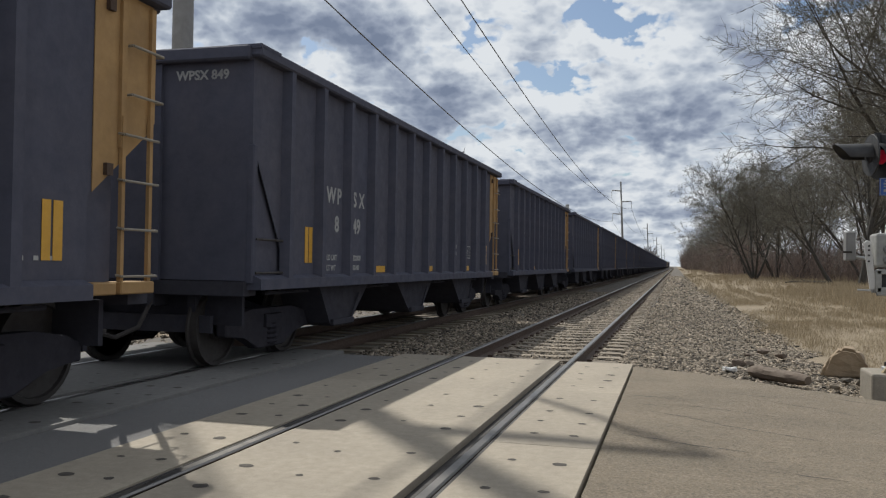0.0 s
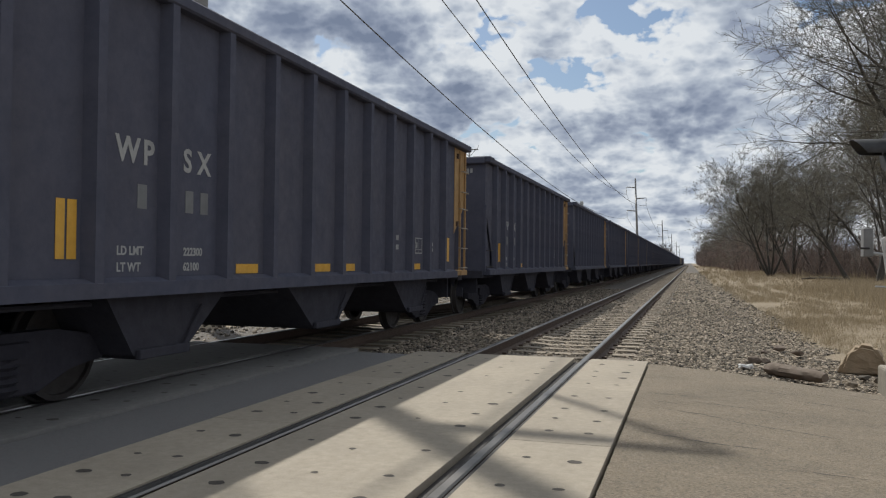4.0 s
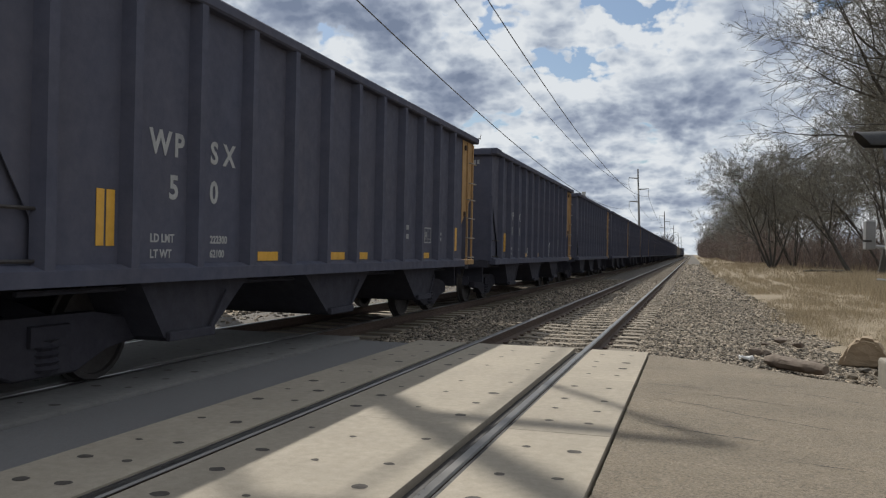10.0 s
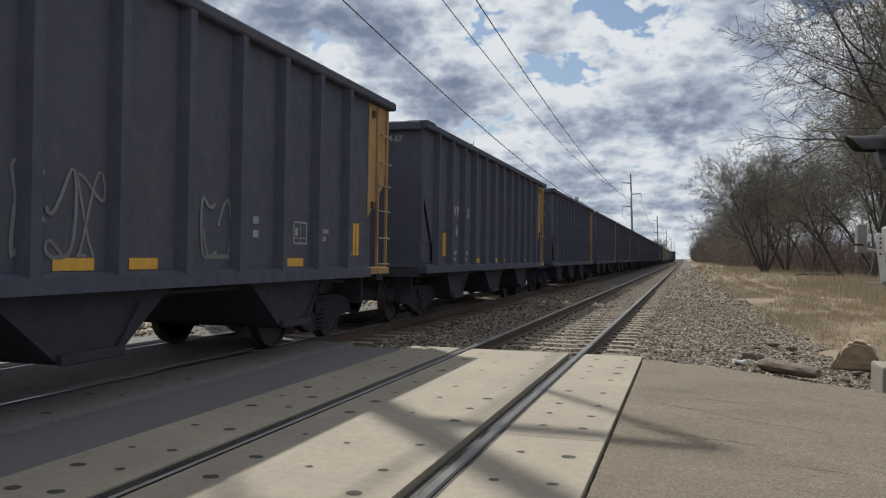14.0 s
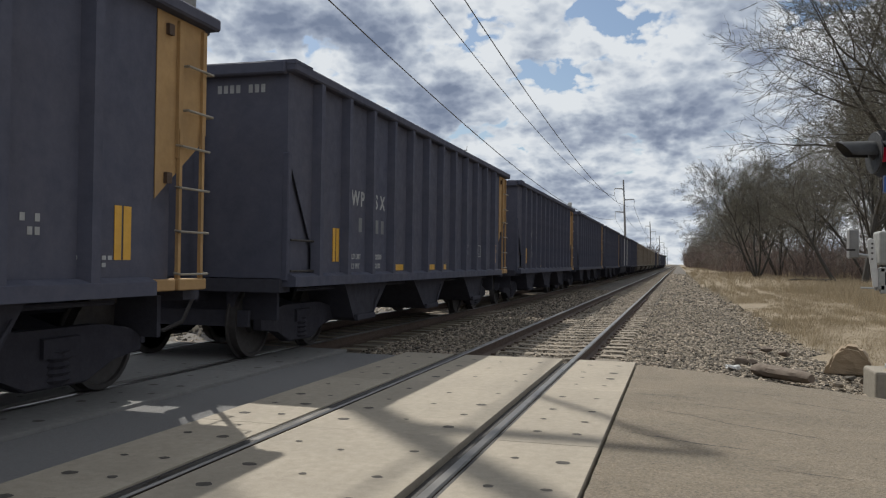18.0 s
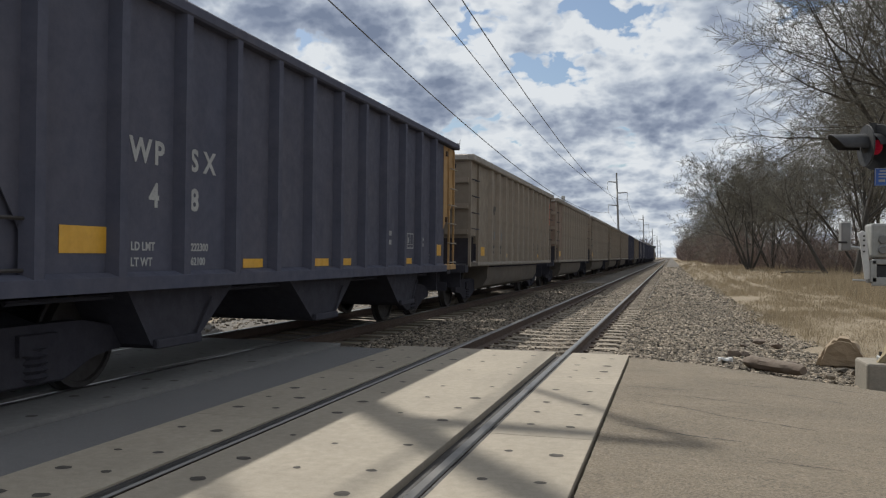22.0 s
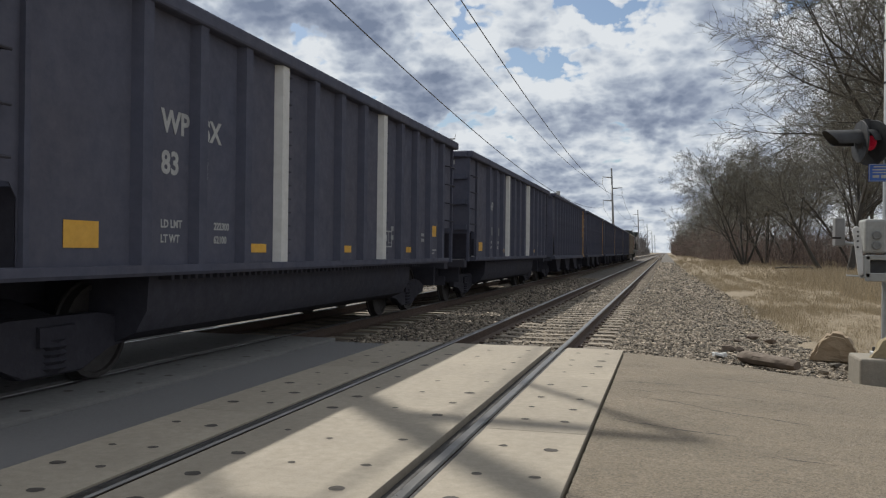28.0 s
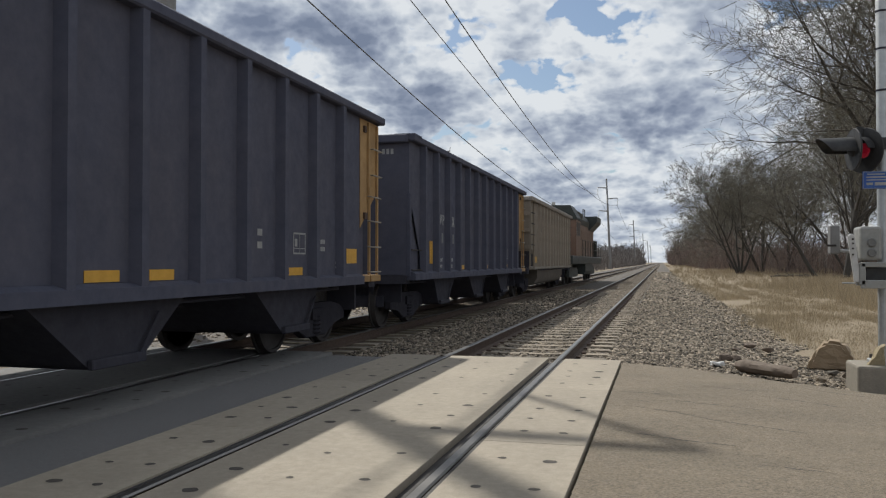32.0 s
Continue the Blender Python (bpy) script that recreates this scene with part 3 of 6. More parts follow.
def coupler(parent, y, s):
    bm = bmesh.new()
    a, b = sorted((y, y + s * 0.72))
    box(bm, -0.09, 0.09, a, b, 0.80, 0.95)
    soft_box(bm, -0.17, 0.17, *sorted((y + s * 0.66, y + s * 0.97)), 0.72, 1.02, 0.04)
    box(bm, -0.3, 0.3, *sorted((y - s * 0.02, y + s * 0.10)), 0.74, 1.02)
    c = part("coupler", bm, CAR_UNDER, parent)
    bm = bmesh.new()
    pts = [(0.28, 0, 0.78), (0.33, s * 0.3, 0.5), (0.33, s * 0.7, 0.42), (0.28, s * 0.95, 0.5)]
    for p, q in zip(pts, pts[1:]):
        tube(bm, (p[0], y + p[1], p[2]), (q[0], y + q[1], q[2]), 0.025, n=6)
    part("air_hose", bm, RUBBER, c)


def brake_rigging(parent, e, s):
    """Brake beam, levers and a low platform over the outer axle."""
    bm = bmesh.new()
    box(bm, -1.25, 1.25, *sorted((e - s * 0.28, e - s * 0.34)), 0.50, 0.90)
    box(bm, -0.95, 0.95, *sorted((e - s * 0.10, e - s * 0.16)), 0.42, 0.62)
    for x in (-0.7, 0.7):
        box(bm, x - 0.05, x + 0.05, *sorted((e - s * 0.1, e - s * 0.34)), 0.5, 0.9)
    part("brake_rigging", bm, CAR_UNDER, parent)
    bm = bmesh.new()
    box(bm, -1.36, 1.36, *sorted((e - s * 0.52, e - s * 1.25)), 1.025, 1.05)
    part("end_platform", bm, CAR_UNDER, parent)


def ladder(parent, y0, y1, x, z0, z1, rungs, mat, s):
    bm = bmesh.new()
    for yy in (y0, y1):
        box(bm, *sorted((x, x + s * 0.035)), yy - 0.022, yy + 0.022, z0, z1)
    lad = part("ladder", bm, mat, parent)
    bm = bmesh.new()
    pts = [(x, y0 - 0.03, 0), (x + s * 0.06, y0 - 0.03, -0.01), (x + s * 0.06, y1 + 0.07, -0.01), (x, y1 + 0.07, 0)]
    for p, q in zip(pts, pts[1:]):
        tube(bm, p, q, 0.0125, n=6)
    rung = to_mesh("rung", bm, RUNG)
    for z in rungs:
        put("rung", rung, lad, (0, 0, z))
    return lad


def rib_mesh(name, z0, z1, w, depth, mat):
    bm = bmesh.new()
    prism(bm, [(0.0, -w), (depth, -w * 0.62), (depth, w * 0.62), (0.0, w)], "z", z0, z1)
    return to_mesh(name, bm, mat)


def plate(parent, name, y0, y1, z0, z1, x, mat, label="", thick=0.004):
    bm = bmesh.new()
    box(bm, *sorted((x, x + math.copysign(thick, x))), y0, y1, z0, z1)
    return part(name, bm, mat, parent, label)


def side_outline(front, lo=1.02, hi=3.60, post=0.9, diag=True):
    if diag:
        return [(front + post, lo), (-0.80, lo), (-0.80, 1.76), (0.03, 2.45), (0.03, hi), (front, hi), (front, 2.50), (front + 0.10, 2.42), (front + post, 1.12)]
    return [(front + 0.8, lo), (-0.98, lo), (-0.98, 1.60), (-0.90, 1.72), (-0.12, 1.74), (-0.12, hi), (front, hi), (front, 1.74), (front + 0.72, 1.72), (front + 0.8, 1.60)]


def hopper_car():
    """Steel coal hopper: outside ribs, cut-away ends with slope sheets, three bottom bays."""
    car = empty("hopper_car")
    F = HOPPER_FRONT
    for s in (-1, 1):
        bm = bmesh.new()
        prism(bm, side_outline(F), "x", *sorted((s * 1.49, s * 1.50)))
        side = part("side_sheet", bm, CAR_BLACK, car)
        rib = rib_mesh("rib", 1.03, 3.53, 0.085, s * 0.115, CAR_BLACK)
        for i in range(12):
            put("rib", rib, side, (s * 1.50, -1.66 - 0.968 * i, 0))
        bm = bmesh.new()
        soft_box(bm, *sorted((s * 1.45, s * 1.625)), F - 0.06, 0.14, 3.53, 3.655, 0.02)
        prism(bm, [(s * 1.625, F - 0.07), (s * 1.625, F + 0.42), (s * 1.45, F + 0.42), (s * 1.22, F + 0.05), (s * 1.22, F - 0.07)], "z", 3.62, 3.668)
        part("top_chord", bm, CAR_RIB, car)
        bm = bmesh.new()
        prism(bm, [(s * 1.38, 0.93), (s * 1.625, 0.93), (s * 1.625, 1.05), (s * 1.53, 1.09), (s * 1.38, 1.09)], "y", F + 0.02, -0.86)
        part("side_sill", bm, CAR_RIB, car)
        # yellow rear corner panel with its own stiffeners
        bm = bmesh.new()
        prism(bm, [(-0.76, 1.80), (0.02, 2.42), (0.02, 3.52), (-0.76, 3.52)], "x", *sorted((s * 1.503, s * 1.512)))
        yp = part("end_panel", bm, CAR_YELLOW, car, "yellow painted corner panel")
        for yy, w in ((-0.42, 0.035), (-0.02, 0.03)):
            bm = bmesh.new()
            box(bm, *sorted((s * 1.512, s * 1.545)), yy - w, yy + w, 2.20 if yy < -0.3 else 2.47, 3.49)
            part("stiffener", bm, CAR_YELLOW, yp)
        bm = bmesh.new()
        box(bm, *sorted((s * 1.512, s * 1.55)), -0.63, -0.55, 0, 0.10)
        lug = to_mesh("lug", bm, RAIL_SIDE)
        for zz in (1.95, 3.32):
            put("lug", lug, yp, (0, 0, zz))
        ladder(car, -0.42, -0.04, s * 1.52, 1.06, 2.47, (1.12, 1.52, 1.93, 2.32), CAR_YELLOW, s)
        bm = bmesh.new()
        pts = [(s * 1.53, -0.36, 0), (s * 1.585, -0.36, 0), (s * 1.585, 0.07, 0), (s * 1.51, 0.07, 0)]
        for p, q in zip(pts, pts[1:]):
            tube(bm, p, q, 0.0125, n=6)
        iron = to_mesh("grab_iron", bm, RUNG)
        for zz in (2.66, 3.08):
            put("grab_iron", iron, car, (0, 0, zz))
        for ya, yb in ((-0.84, -0.54), (-0.48, -0.02)):
            bm = bmesh.new()
            soft_box(bm, *sorted((s * 1.36, s * 1.60)), ya, yb, 0.96, 1.065, 0.01)
            part("end_step", bm, CAR_YELLOW, car, "yellow step at the car's end")
        # open front corner: an upright post and two grab irons across the gap
        bm = bmesh.new()
        soft_box(bm, *sorted((s * 1.44, s * 1.525)), F - 0.01, F + 0.085, 1.0, 2.56, 0.012)
        part("corner_post", bm, CAR_RIB, car)
        bm = bmesh.new()
        tube(bm, (s * 1.53, F + 0.06, 0), (s * 1.53, F + 0.80, 0), 0.016, n=6)
        bar = to_mesh("grab_iron", bm, STEEL)
        for zz in (1.12, 1.50):
            put("grab_iron", bar, car, (0, 0, zz))
    for e, s in ((0.03, 1), (F, -1)):
        bm = bmesh.new()
        box(bm, -1.49, 1.49, *sorted((e, e - s * 0.03)), 2.45 if s > 0 else 1.03, 3.52)
        part("end_sheet", bm, CAR_BLACK, car)
        for side in (-1, 1):
            bm = bmesh.new()
            a, top, deep = (0.45, 2.22, 1.42) if s > 0 else (0.03, 2.58, 1.445)
            prism(bm, [(e - s * a, 1.04), (e - s * 1.0, 1.04), (e - s * 1.0, 1.85), (e - s * a, top)], "x", *sorted((side * deep, side * (deep + 0.01))))
            part("gusset", bm, CAR_BLACK, car)
        bm = bmesh.new()
        prism(bm, [(e, 2.45), (e - s * 2.35, 1.0), (e - s * 2.42, 1.0), (e - s * 0.06, 2.50)], "x", -1.49, 1.49)
        part("slope_sheet", bm, CAR_BLACK, car)
        bm = bmesh.new()
        soft_box(bm, -1.5, 1.5, *sorted((e + s * 0.12, e - s * 0.04)), 3.50, 3.655, 0.02)
        part("end_chord", bm, CAR_RIB, car)
        bm = bmesh.new()
        box(bm, -0.05, 0.05, *sorted((e, e + s * 0.05)), 1.0, 3.5)
        post = to_mesh("end_post", bm, CAR_RIB)
        for xx in (-0.9, 0.3):
            put("end_post", post, car, (xx, 0, 0))
        bm = bmesh.new()
        box(bm, -1.45, 1.45, *sorted((e + s * 0.06, e - s * 0.22)), 0.86, 1.02)
        part("end_sill", bm, CAR_UNDER, car)
        coupler(car, e + s * 0.06, s)
        brake_rigging(car, e, s)
    bm = bmesh.new()
    box(bm, -0.28, 0.28, F, 0.03, 0.72, 1.02)
    part("centre_sill", bm, CAR_UNDER, car)
    bm = bmesh.new()
    box(bm, -1.48, 1.48, F + 2.25, -2.35, 1.045, 1.06)
    part("floor_sheet", bm, CAR_UNDER, car)
    for c, fa, fb in ((-10.22, 0.85, 1.25), (-6.62, 1.25, 1.25), (-2.92, 1.25, 0.85)):
        bm = bmesh.new()
        prism(bm, [(c - fa, 1.04), (c + fb, 1.04), (c + 0.40, 0.40), (c + 0.28, 0.35), (c - 0.28, 0.35), (c - 0.40, 0.40)], "x", -1.40, 1.40)
        bay = part("hopper_bay", bm, CAR_UNDER, car)
        for s in (-1, 1):
            bm = bmesh.new()
            soft_box(bm, *sorted((s * 1.40, s * 1.46)), c - 0.38, c + 0.38, 0.36, 0.45, 0.01)
            tube(bm, (s * 1.44, c + 0.3, 0.43), (s * 1.44, c + 0.6, 0.80), 0.016, n=6)
            part("gate_frame", bm, CAR_UNDER, bay)
    bm = bmesh.new()
    tube(bm, (1.2, F + 0.9, 0.86), (1.2, -0.9, 0.86), 0.024, n=6)
    part("brake_pipe", bm, CAR_UNDER, car)
    bm = bmesh.new()
    tube(bm, (0.7, -0.62, 1.22), (0.7, -0.18, 1.22), 0.13, n=12)
    part("brake_cylinder", bm, CAR_UNDER, car)
    bogie(car, -1.40, *BOGIE)
    bogie(car, F + 1.40, *BOGIE)
    return car


def tub_car(paint, rib_paint, chord_paint, white_ribs):
    """Gondola with a rounded tub hung between its bogies."""
    car = empty("gondola_car")
    F = TUB_FRONT
    for s in (-1, 1):
        bm = bmesh.new()
        prism(bm, side_outline(F, lo=1.08, diag=False), "x", *sorted((s * 1.50, s * 1.51)))
        side = part("side_sheet", bm, paint, car)
        rib = rib_mesh("rib", 1.10, 3.46, 0.12, s * 0.095, rib_paint)
        white = rib_mesh("rib", 1.10, 3.46, 0.14, s * 0.088, WHITE_RIB)
        for i in range(12):
            y = -1.03 - 0.93 * i
            w = white_ribs and i in (4, 8)
            put("rib", white if w else rib, side, (s * 1.51, y, 0), "rib painted white" if w else "")
            if w:
                bm = bmesh.new()
                for k in range(14):
                    box(bm, *sorted((s * 1.51, s * 1.601)), y + 0.10, y + 0.16, 1.2 + 0.165 * k, 1.215 + 0.165 * k)
                tagged(part("rib_bracket", bm, CAR_UNDER, side), kind="stuff")
        bm = bmesh.new()
        soft_box(bm, *sorted((s * 1.46, s * 1.64)), F - 0.05, 0.08, 3.46, 3.62, 0.03, 2)
        part("top_chord", bm, chord_paint, car)
        bm = bmesh.new()
        prism(bm, [(s * 1.40, 1.0), (s * 1.60, 1.0), (s * 1.62, 1.03), (s * 1.62, 1.10), (s * 1.40, 1.10)], "y", F + 0.5, -0.6)
        sill = part("side_sill", bm, chord_paint, car)
        bm = bmesh.new()
        for k in range(60):
            y = F + 2.7 + 0.138 * k
            box(bm, *sorted((s * 1.42, s * 1.56)), y, y + 0.05, 0.955, 1.0)
        tagged(part("rivet_strip", bm, CAR_UNDER, sill), kind="stuff")
        for yy in (-0.12, F + 0.02, F + 0.84):
            bm = bmesh.new()
            box(bm, *sorted((s * 1.50, s * 1.56)), yy - 0.03, yy + 0.03, 1.0, 3.46)
            part("corner_post", bm, rib_paint, car)
        bm = bmesh.new()
        pts = [(s * 1.50, -0.25, 0), (s * 1.61, -0.25, -0.02), (s * 1.61, 0.25, -0.02), (s * 1.50, 0.25, 0)]
        for p, q in zip(pts, pts[1:]):
            tube(bm, p, q, 0.013, n=6)
        iron = to_mesh("grab_iron", bm, CAR_UNDER)
        for zz in (1.9, 2.27, 2.66, 3.05):
            for yy in (-0.35, F + 0.37):
                put("grab_iron", iron, car, (0, yy, zz))
        if paint in (CAR_TAN, CAR_RUST):
            p = plate(car, "end_panel", -0.96, -0.62, 2.47, 3.28, s * 1.512, ORANGE, "faded orange corner panel")
            plate(p, "end_panel", -0.50, -0.18, 2.45, 3.26, s * 1.512, ORANGE)
    for e, s in ((-0.12, 1), (F, -1)):
        bm = bmesh.new()
        box(bm, -1.50, 1.50, *sorted((e, e - s * 0.03)), 1.66, 3.5)
        sh = part("end_sheet", bm, paint, car)
        bm = bmesh.new()
        for zz in (1.75, 2.35, 2.95):
            box(bm, -1.5, 1.5, *sorted((e, e + s * 0.07)), zz, zz + 0.12)
        part("end_stiffener", bm, rib_paint, sh)
        bm = bmesh.new()
        box(bm, -1.40, 1.40, *sorted((e - s * 0.9, e - s * 0.95)), 1.0, 1.7)
        part("bulkhead", bm, CAR_UNDER, car)
        bm = bmesh.new()
        soft_box(bm, -1.5, 1.5, *sorted((e + s * 0.10, e - s * 0.04)), 3.46, 3.615, 0.03)
        part("end_chord", bm, chord_paint, car)
        bm = bmesh.new()
        box(bm, -1.45, 1.45, *sorted((e + s * 0.06, e - s * 0.24)), 0.86, 1.04)
        part("end_sill", bm, CAR_UNDER, car)
        coupler(car, e + s * 0.06, s)
        brake_rigging(car, e, s)
    bm = bmesh.new()
    prof = [(-1.42, 1.0), (-1.40, 0.66), (-1.28, 0.46), (-1.05, 0.36), (1.05, 0.36), (1.28, 0.46), (1.40, 0.66), (1.42, 1.0)]
    prism(bm, prof, "y", F + 2.55, -2.75)
    part("tub", bm, TUB_DUST if paint in (CAR_TAN, CAR_RUST) else CAR_UNDER, car, smooth=True)
    bm = bmesh.new()
    box(bm, -0.28, 0.28, F, -0.12, 0.72, 1.02)
    box(bm, -1.45, 1.45, F + 0.5, -0.6, 1.02, 1.06)
    part("centre_sill", bm, CAR_UNDER, car)
    bogie(car, -1.75, *BOGIE)
    bogie(car, F + 1.75, *BOGIE)
    return car


def stencils(car, spec, front, seed):
    """Markings on the camera's side of a car: reporting mark, weights, reflectors, test box."""
    rng = random.Random(seed)
    x = 1.513 if front == TUB_FRONT else 1.503
    MARK = SIGNAL_BLACK if spec.get("tan") else MARK_WHITE
    num = spec.get("num", "")
    tub = front == TUB_FRONT
    ym = (-10.92 if tub else -11.0) + spec.get("shift", 0.0)
    zw = 0.28 if tub else 0.0
    if tub:
        words("WP", 0.30, MARK, "reporting_mark", car, (x, ym, 2.07 + zw), SIDE_TURN)
        words("SX", 0.30, MARK, "reporting_mark", car, (x, ym + 0.72, 2.07 + zw), SIDE_TURN)
    else:
        for letter, dy in (("W", -0.03), ("P", 0.33), ("S", 0.93), ("X", 1.17)):
            words(letter, 0.30, MARK, "reporting_mark", car, (x, ym + dy, 2.07), SIDE_TURN)
    if not num:
        bm = bmesh.new()
        for y0 in (ym + 0.26, ym + 0.97, ym + 1.22):
            box(bm, x, x + 0.002, y0, y0 + 0.13, 1.68, 1.89)
        tagged(part("number_bars", bm, SPRAY_FAINT, car), kind="stuff")
    else:
        words(num[:1] if not tub else num[:2], 0.30, MARK, "car_number", car, (x, ym + (0.26 if not tub else 0.0), 1.68 + zw), SIDE_TURN)
        words(num[1:] if not tub else num[2:], 0.30, MARK, "car_number", car, (x, ym + (0.93 if not tub else 0.72), 1.68 + zw), SIDE_TURN)
    words("LD LMT", 0.105, MARK, "weight_stencil", car, (x, ym, 1.28 + zw * 0.6), SIDE_TURN)
    words("LT WT", 0.105, MARK, "weight_stencil", car, (x, ym, 1.14 + zw * 0.6), SIDE_TURN)
    bm = bmesh.new()
    words("222300", 0.105, MARK, "weight_stencil", car, (x, ym + 0.95, 1.28 + zw * 0.6), SIDE_TURN)
    words("62100", 0.105, MARK, "weight_stencil", car, (x, ym + 0.95, 1.14 + zw * 0.6), SIDE_TURN)
    for z, n in ((1.52, 3), (1.42, 3), (1.24, 8), (1.18, 5)):
        y0 = -2.35 if z > 1.3 else -1.75
        for k in range(n):
            if rng.random() < 0.8:
                box(bm, x, x + 0.002, y0 + 0.075 * k, y0 + 0.075 * k + 0.05, z, z + (0.06 if z > 1.3 else 0.035))
    for k in range(2):
        box(bm, x, x + 0.002, -4.16, -4.04, 1.58 - 0.15 * k, 1.66 - 0.15 * k)
    tagged(part("small_stencil", bm, MARK, car), kind="stuff")
    style = spec.get("bar", "v")
    if style == "v":
        w, h0, h1 = 0.22, 1.24, 1.70
        for y0 in (-11.70 + spec.get("shift", 0.0), -1.30):
            if rng.random() < 0.45:
                plate(car, "reflector", y0, y0 + w * 0.42, h0, h1, x, MARK_YELLOW)
                plate(car, "reflector", y0 + w * 0.54, y0 + w, h0, h1, x, MARK_YELLOW)
            else:
                plate(car, "reflector", y0, y0 + w, h0, h1, x, MARK_YELLOW)
    else:
        for y0 in (-12.22 if tub else -11.75, -1.70 if tub else -1.32):
            up = 0.28 if tub and not spec.get("tan") and y0 > -5 else 0.0
            plate(car, "reflector", y0 if tub or y0 > -5 else -11.98, y0 + 0.42, 1.25 + up, 1.47 + up, x, MARK_YELLOW)
    for y0, w in (((-9.10, 0.46), (-7.18, 0.46), (-3.34, 0.44), (-6.28, 0.40)) if not tub else ((-9.24, 0.45), (-6.42, 0.38), (-3.3, 0.34))):
        if rng.random() < 0.85:
            plate(car, "reflector", y0, y0 + w, 1.10 + zw * 0.4, 1.20 + zw * 0.4, x, MARK_YELLOW)
    if spec.get("box", True):
        bm = bmesh.new()
        y0, y1, z0, z1 = (-4.50, -4.12, 1.30, 1.58) if tub and not spec.get("tan") else (-3.18, -2.80, 1.37, 1.65)
        for a, b, c, d in ((y0, y1, z0, z0 + .022), (y0, y1, z1 - .022, z1), (y0, y0 + .022, z0, z1), (y1 - .022, y1, z0, z1), (y0, y1, z0 + .07, z0 + .08), ((y0 + y1) / 2, (y0 + y1) / 2 + .01, z0, z1), (y0 + .05, y0 + .12, z0 + .1, z0 + .2)):
            box(bm, x, x + 0.002, a, b, c, d)
        tagged(part("test_box_stencil", bm, MARK, car), kind="stuff")
    # small marks on the end that faces the way ahead
    if num and not tub:
        words("WPSX " + num, 0.15, MARK, "end_mark", car, (0.52, front - 0.008, 3.31), pose(0, 0, 0, 90, 0, 0))
        return
    bm = bmesh.new()
    for k in range(8):
        if k != 4:
            box(bm, 0.54 + 0.085 * k, 0.54 + 0.085 * k + 0.055, front - 0.004, front - 0.002, 3.30, 3.40)
    tagged(part("end_mark", bm, MARK, car), kind="stuff")


def spray_line(car, pts, width, mat, name="graffiti", x=1.504, label=""):
    """A sprayed stroke on the side sheet: one thin ribbon along points (y, z)."""
    pts = [Vector(p) for p in pts]
    verts, faces = [], []
    for i, p in enumerate(pts):
        d = pts[min(i + 1, len(pts) - 1)] - pts[max(i - 1, 0)]
        n = (Vector((-d.y, d.x)).normalized() if d.length > 1e-6 else Vector((0, 1))) * width / 2
        for k, xx in ((1, x), (-1, x), (-1, x + 0.0015 + 0.0003 * i), (1, x + 0.0015 + 0.0003 * i)):
            verts.append((xx, p.x + k * n.x, p.y + k * n.y))
        if i:
            a, b = 4 * i - 4, 4 * i
            faces += [(a + m, a + (m + 1) % 4, b + (m + 1) % 4, b + m) for m in range(4)]
    return put(name, pydata(name, verts, faces, mat), car, label=label)


def scribble(car, y0, y1, z0, z1, n, mat, seed, width=0.035):
    rng = random.Random(seed)
    w = (y1 - y0) / n
    for i in range(n):
        a = y0 + w * i
        pts = []
        ph, fr = rng.uniform(0, 6), rng.uniform(3, 7)
        for k in range(26):
            f = k / 25
            pts.append((a + w * (0.5 + 0.48 * math.sin(ph + fr * 2.1 * f)) * 1.0, z0 + (z1 - z0) * (0.5 + 0.5 * math.sin(ph * 1.7 + fr * 1.3 * f + 1.2 * math.sin(9 * f)))))
        spray_line(car, pts, width * rng.uniform(0.7, 1.3), mat)


def bubble(car, outline, mat):
    bm = bmesh.new()
    prism(bm, outline, "x", 1.5045, 1.506)
    part("graffiti", bm, mat, car)


OFFSET = [(0, 6.50), (3, 6.80), (6, 6.98), (9, 7.21), (12, 7.39), (15, 7.36), (18, 7.30), (21, 7.34), (24, 7.60), (28.5, 7.78), (32, 8.03)]


def offset(t):
    for (a, p), (b, q) in zip(OFFSET, OFFSET[1:]):
        if t <= b:
            return p + (q - p) * (t - a) / (b - a)
    return OFFSET[-1][1]


# what the frames tell of single cars, counted from the first one that passes
NUMBERS = {1: "849", 2: "496", 13: "410", 34: "150", 8: "511", 9: "623", 10: "480", 12: "704", 14: "50", 16: "783", 18: "642", 20: "67", 24: "773", 29: "904", 38: "831", 26: "541", 28: "473", 30: "48", 40: "76", 42: "6"}
TAN = (31, 32, 33, 34, 35, 37, 45)
WHITE_RIBBED = (29, 38, 39)
SQUARE_BARS = (27, 28, 30, 40, 43) + TAN + WHITE_RIBBED
CARS = []


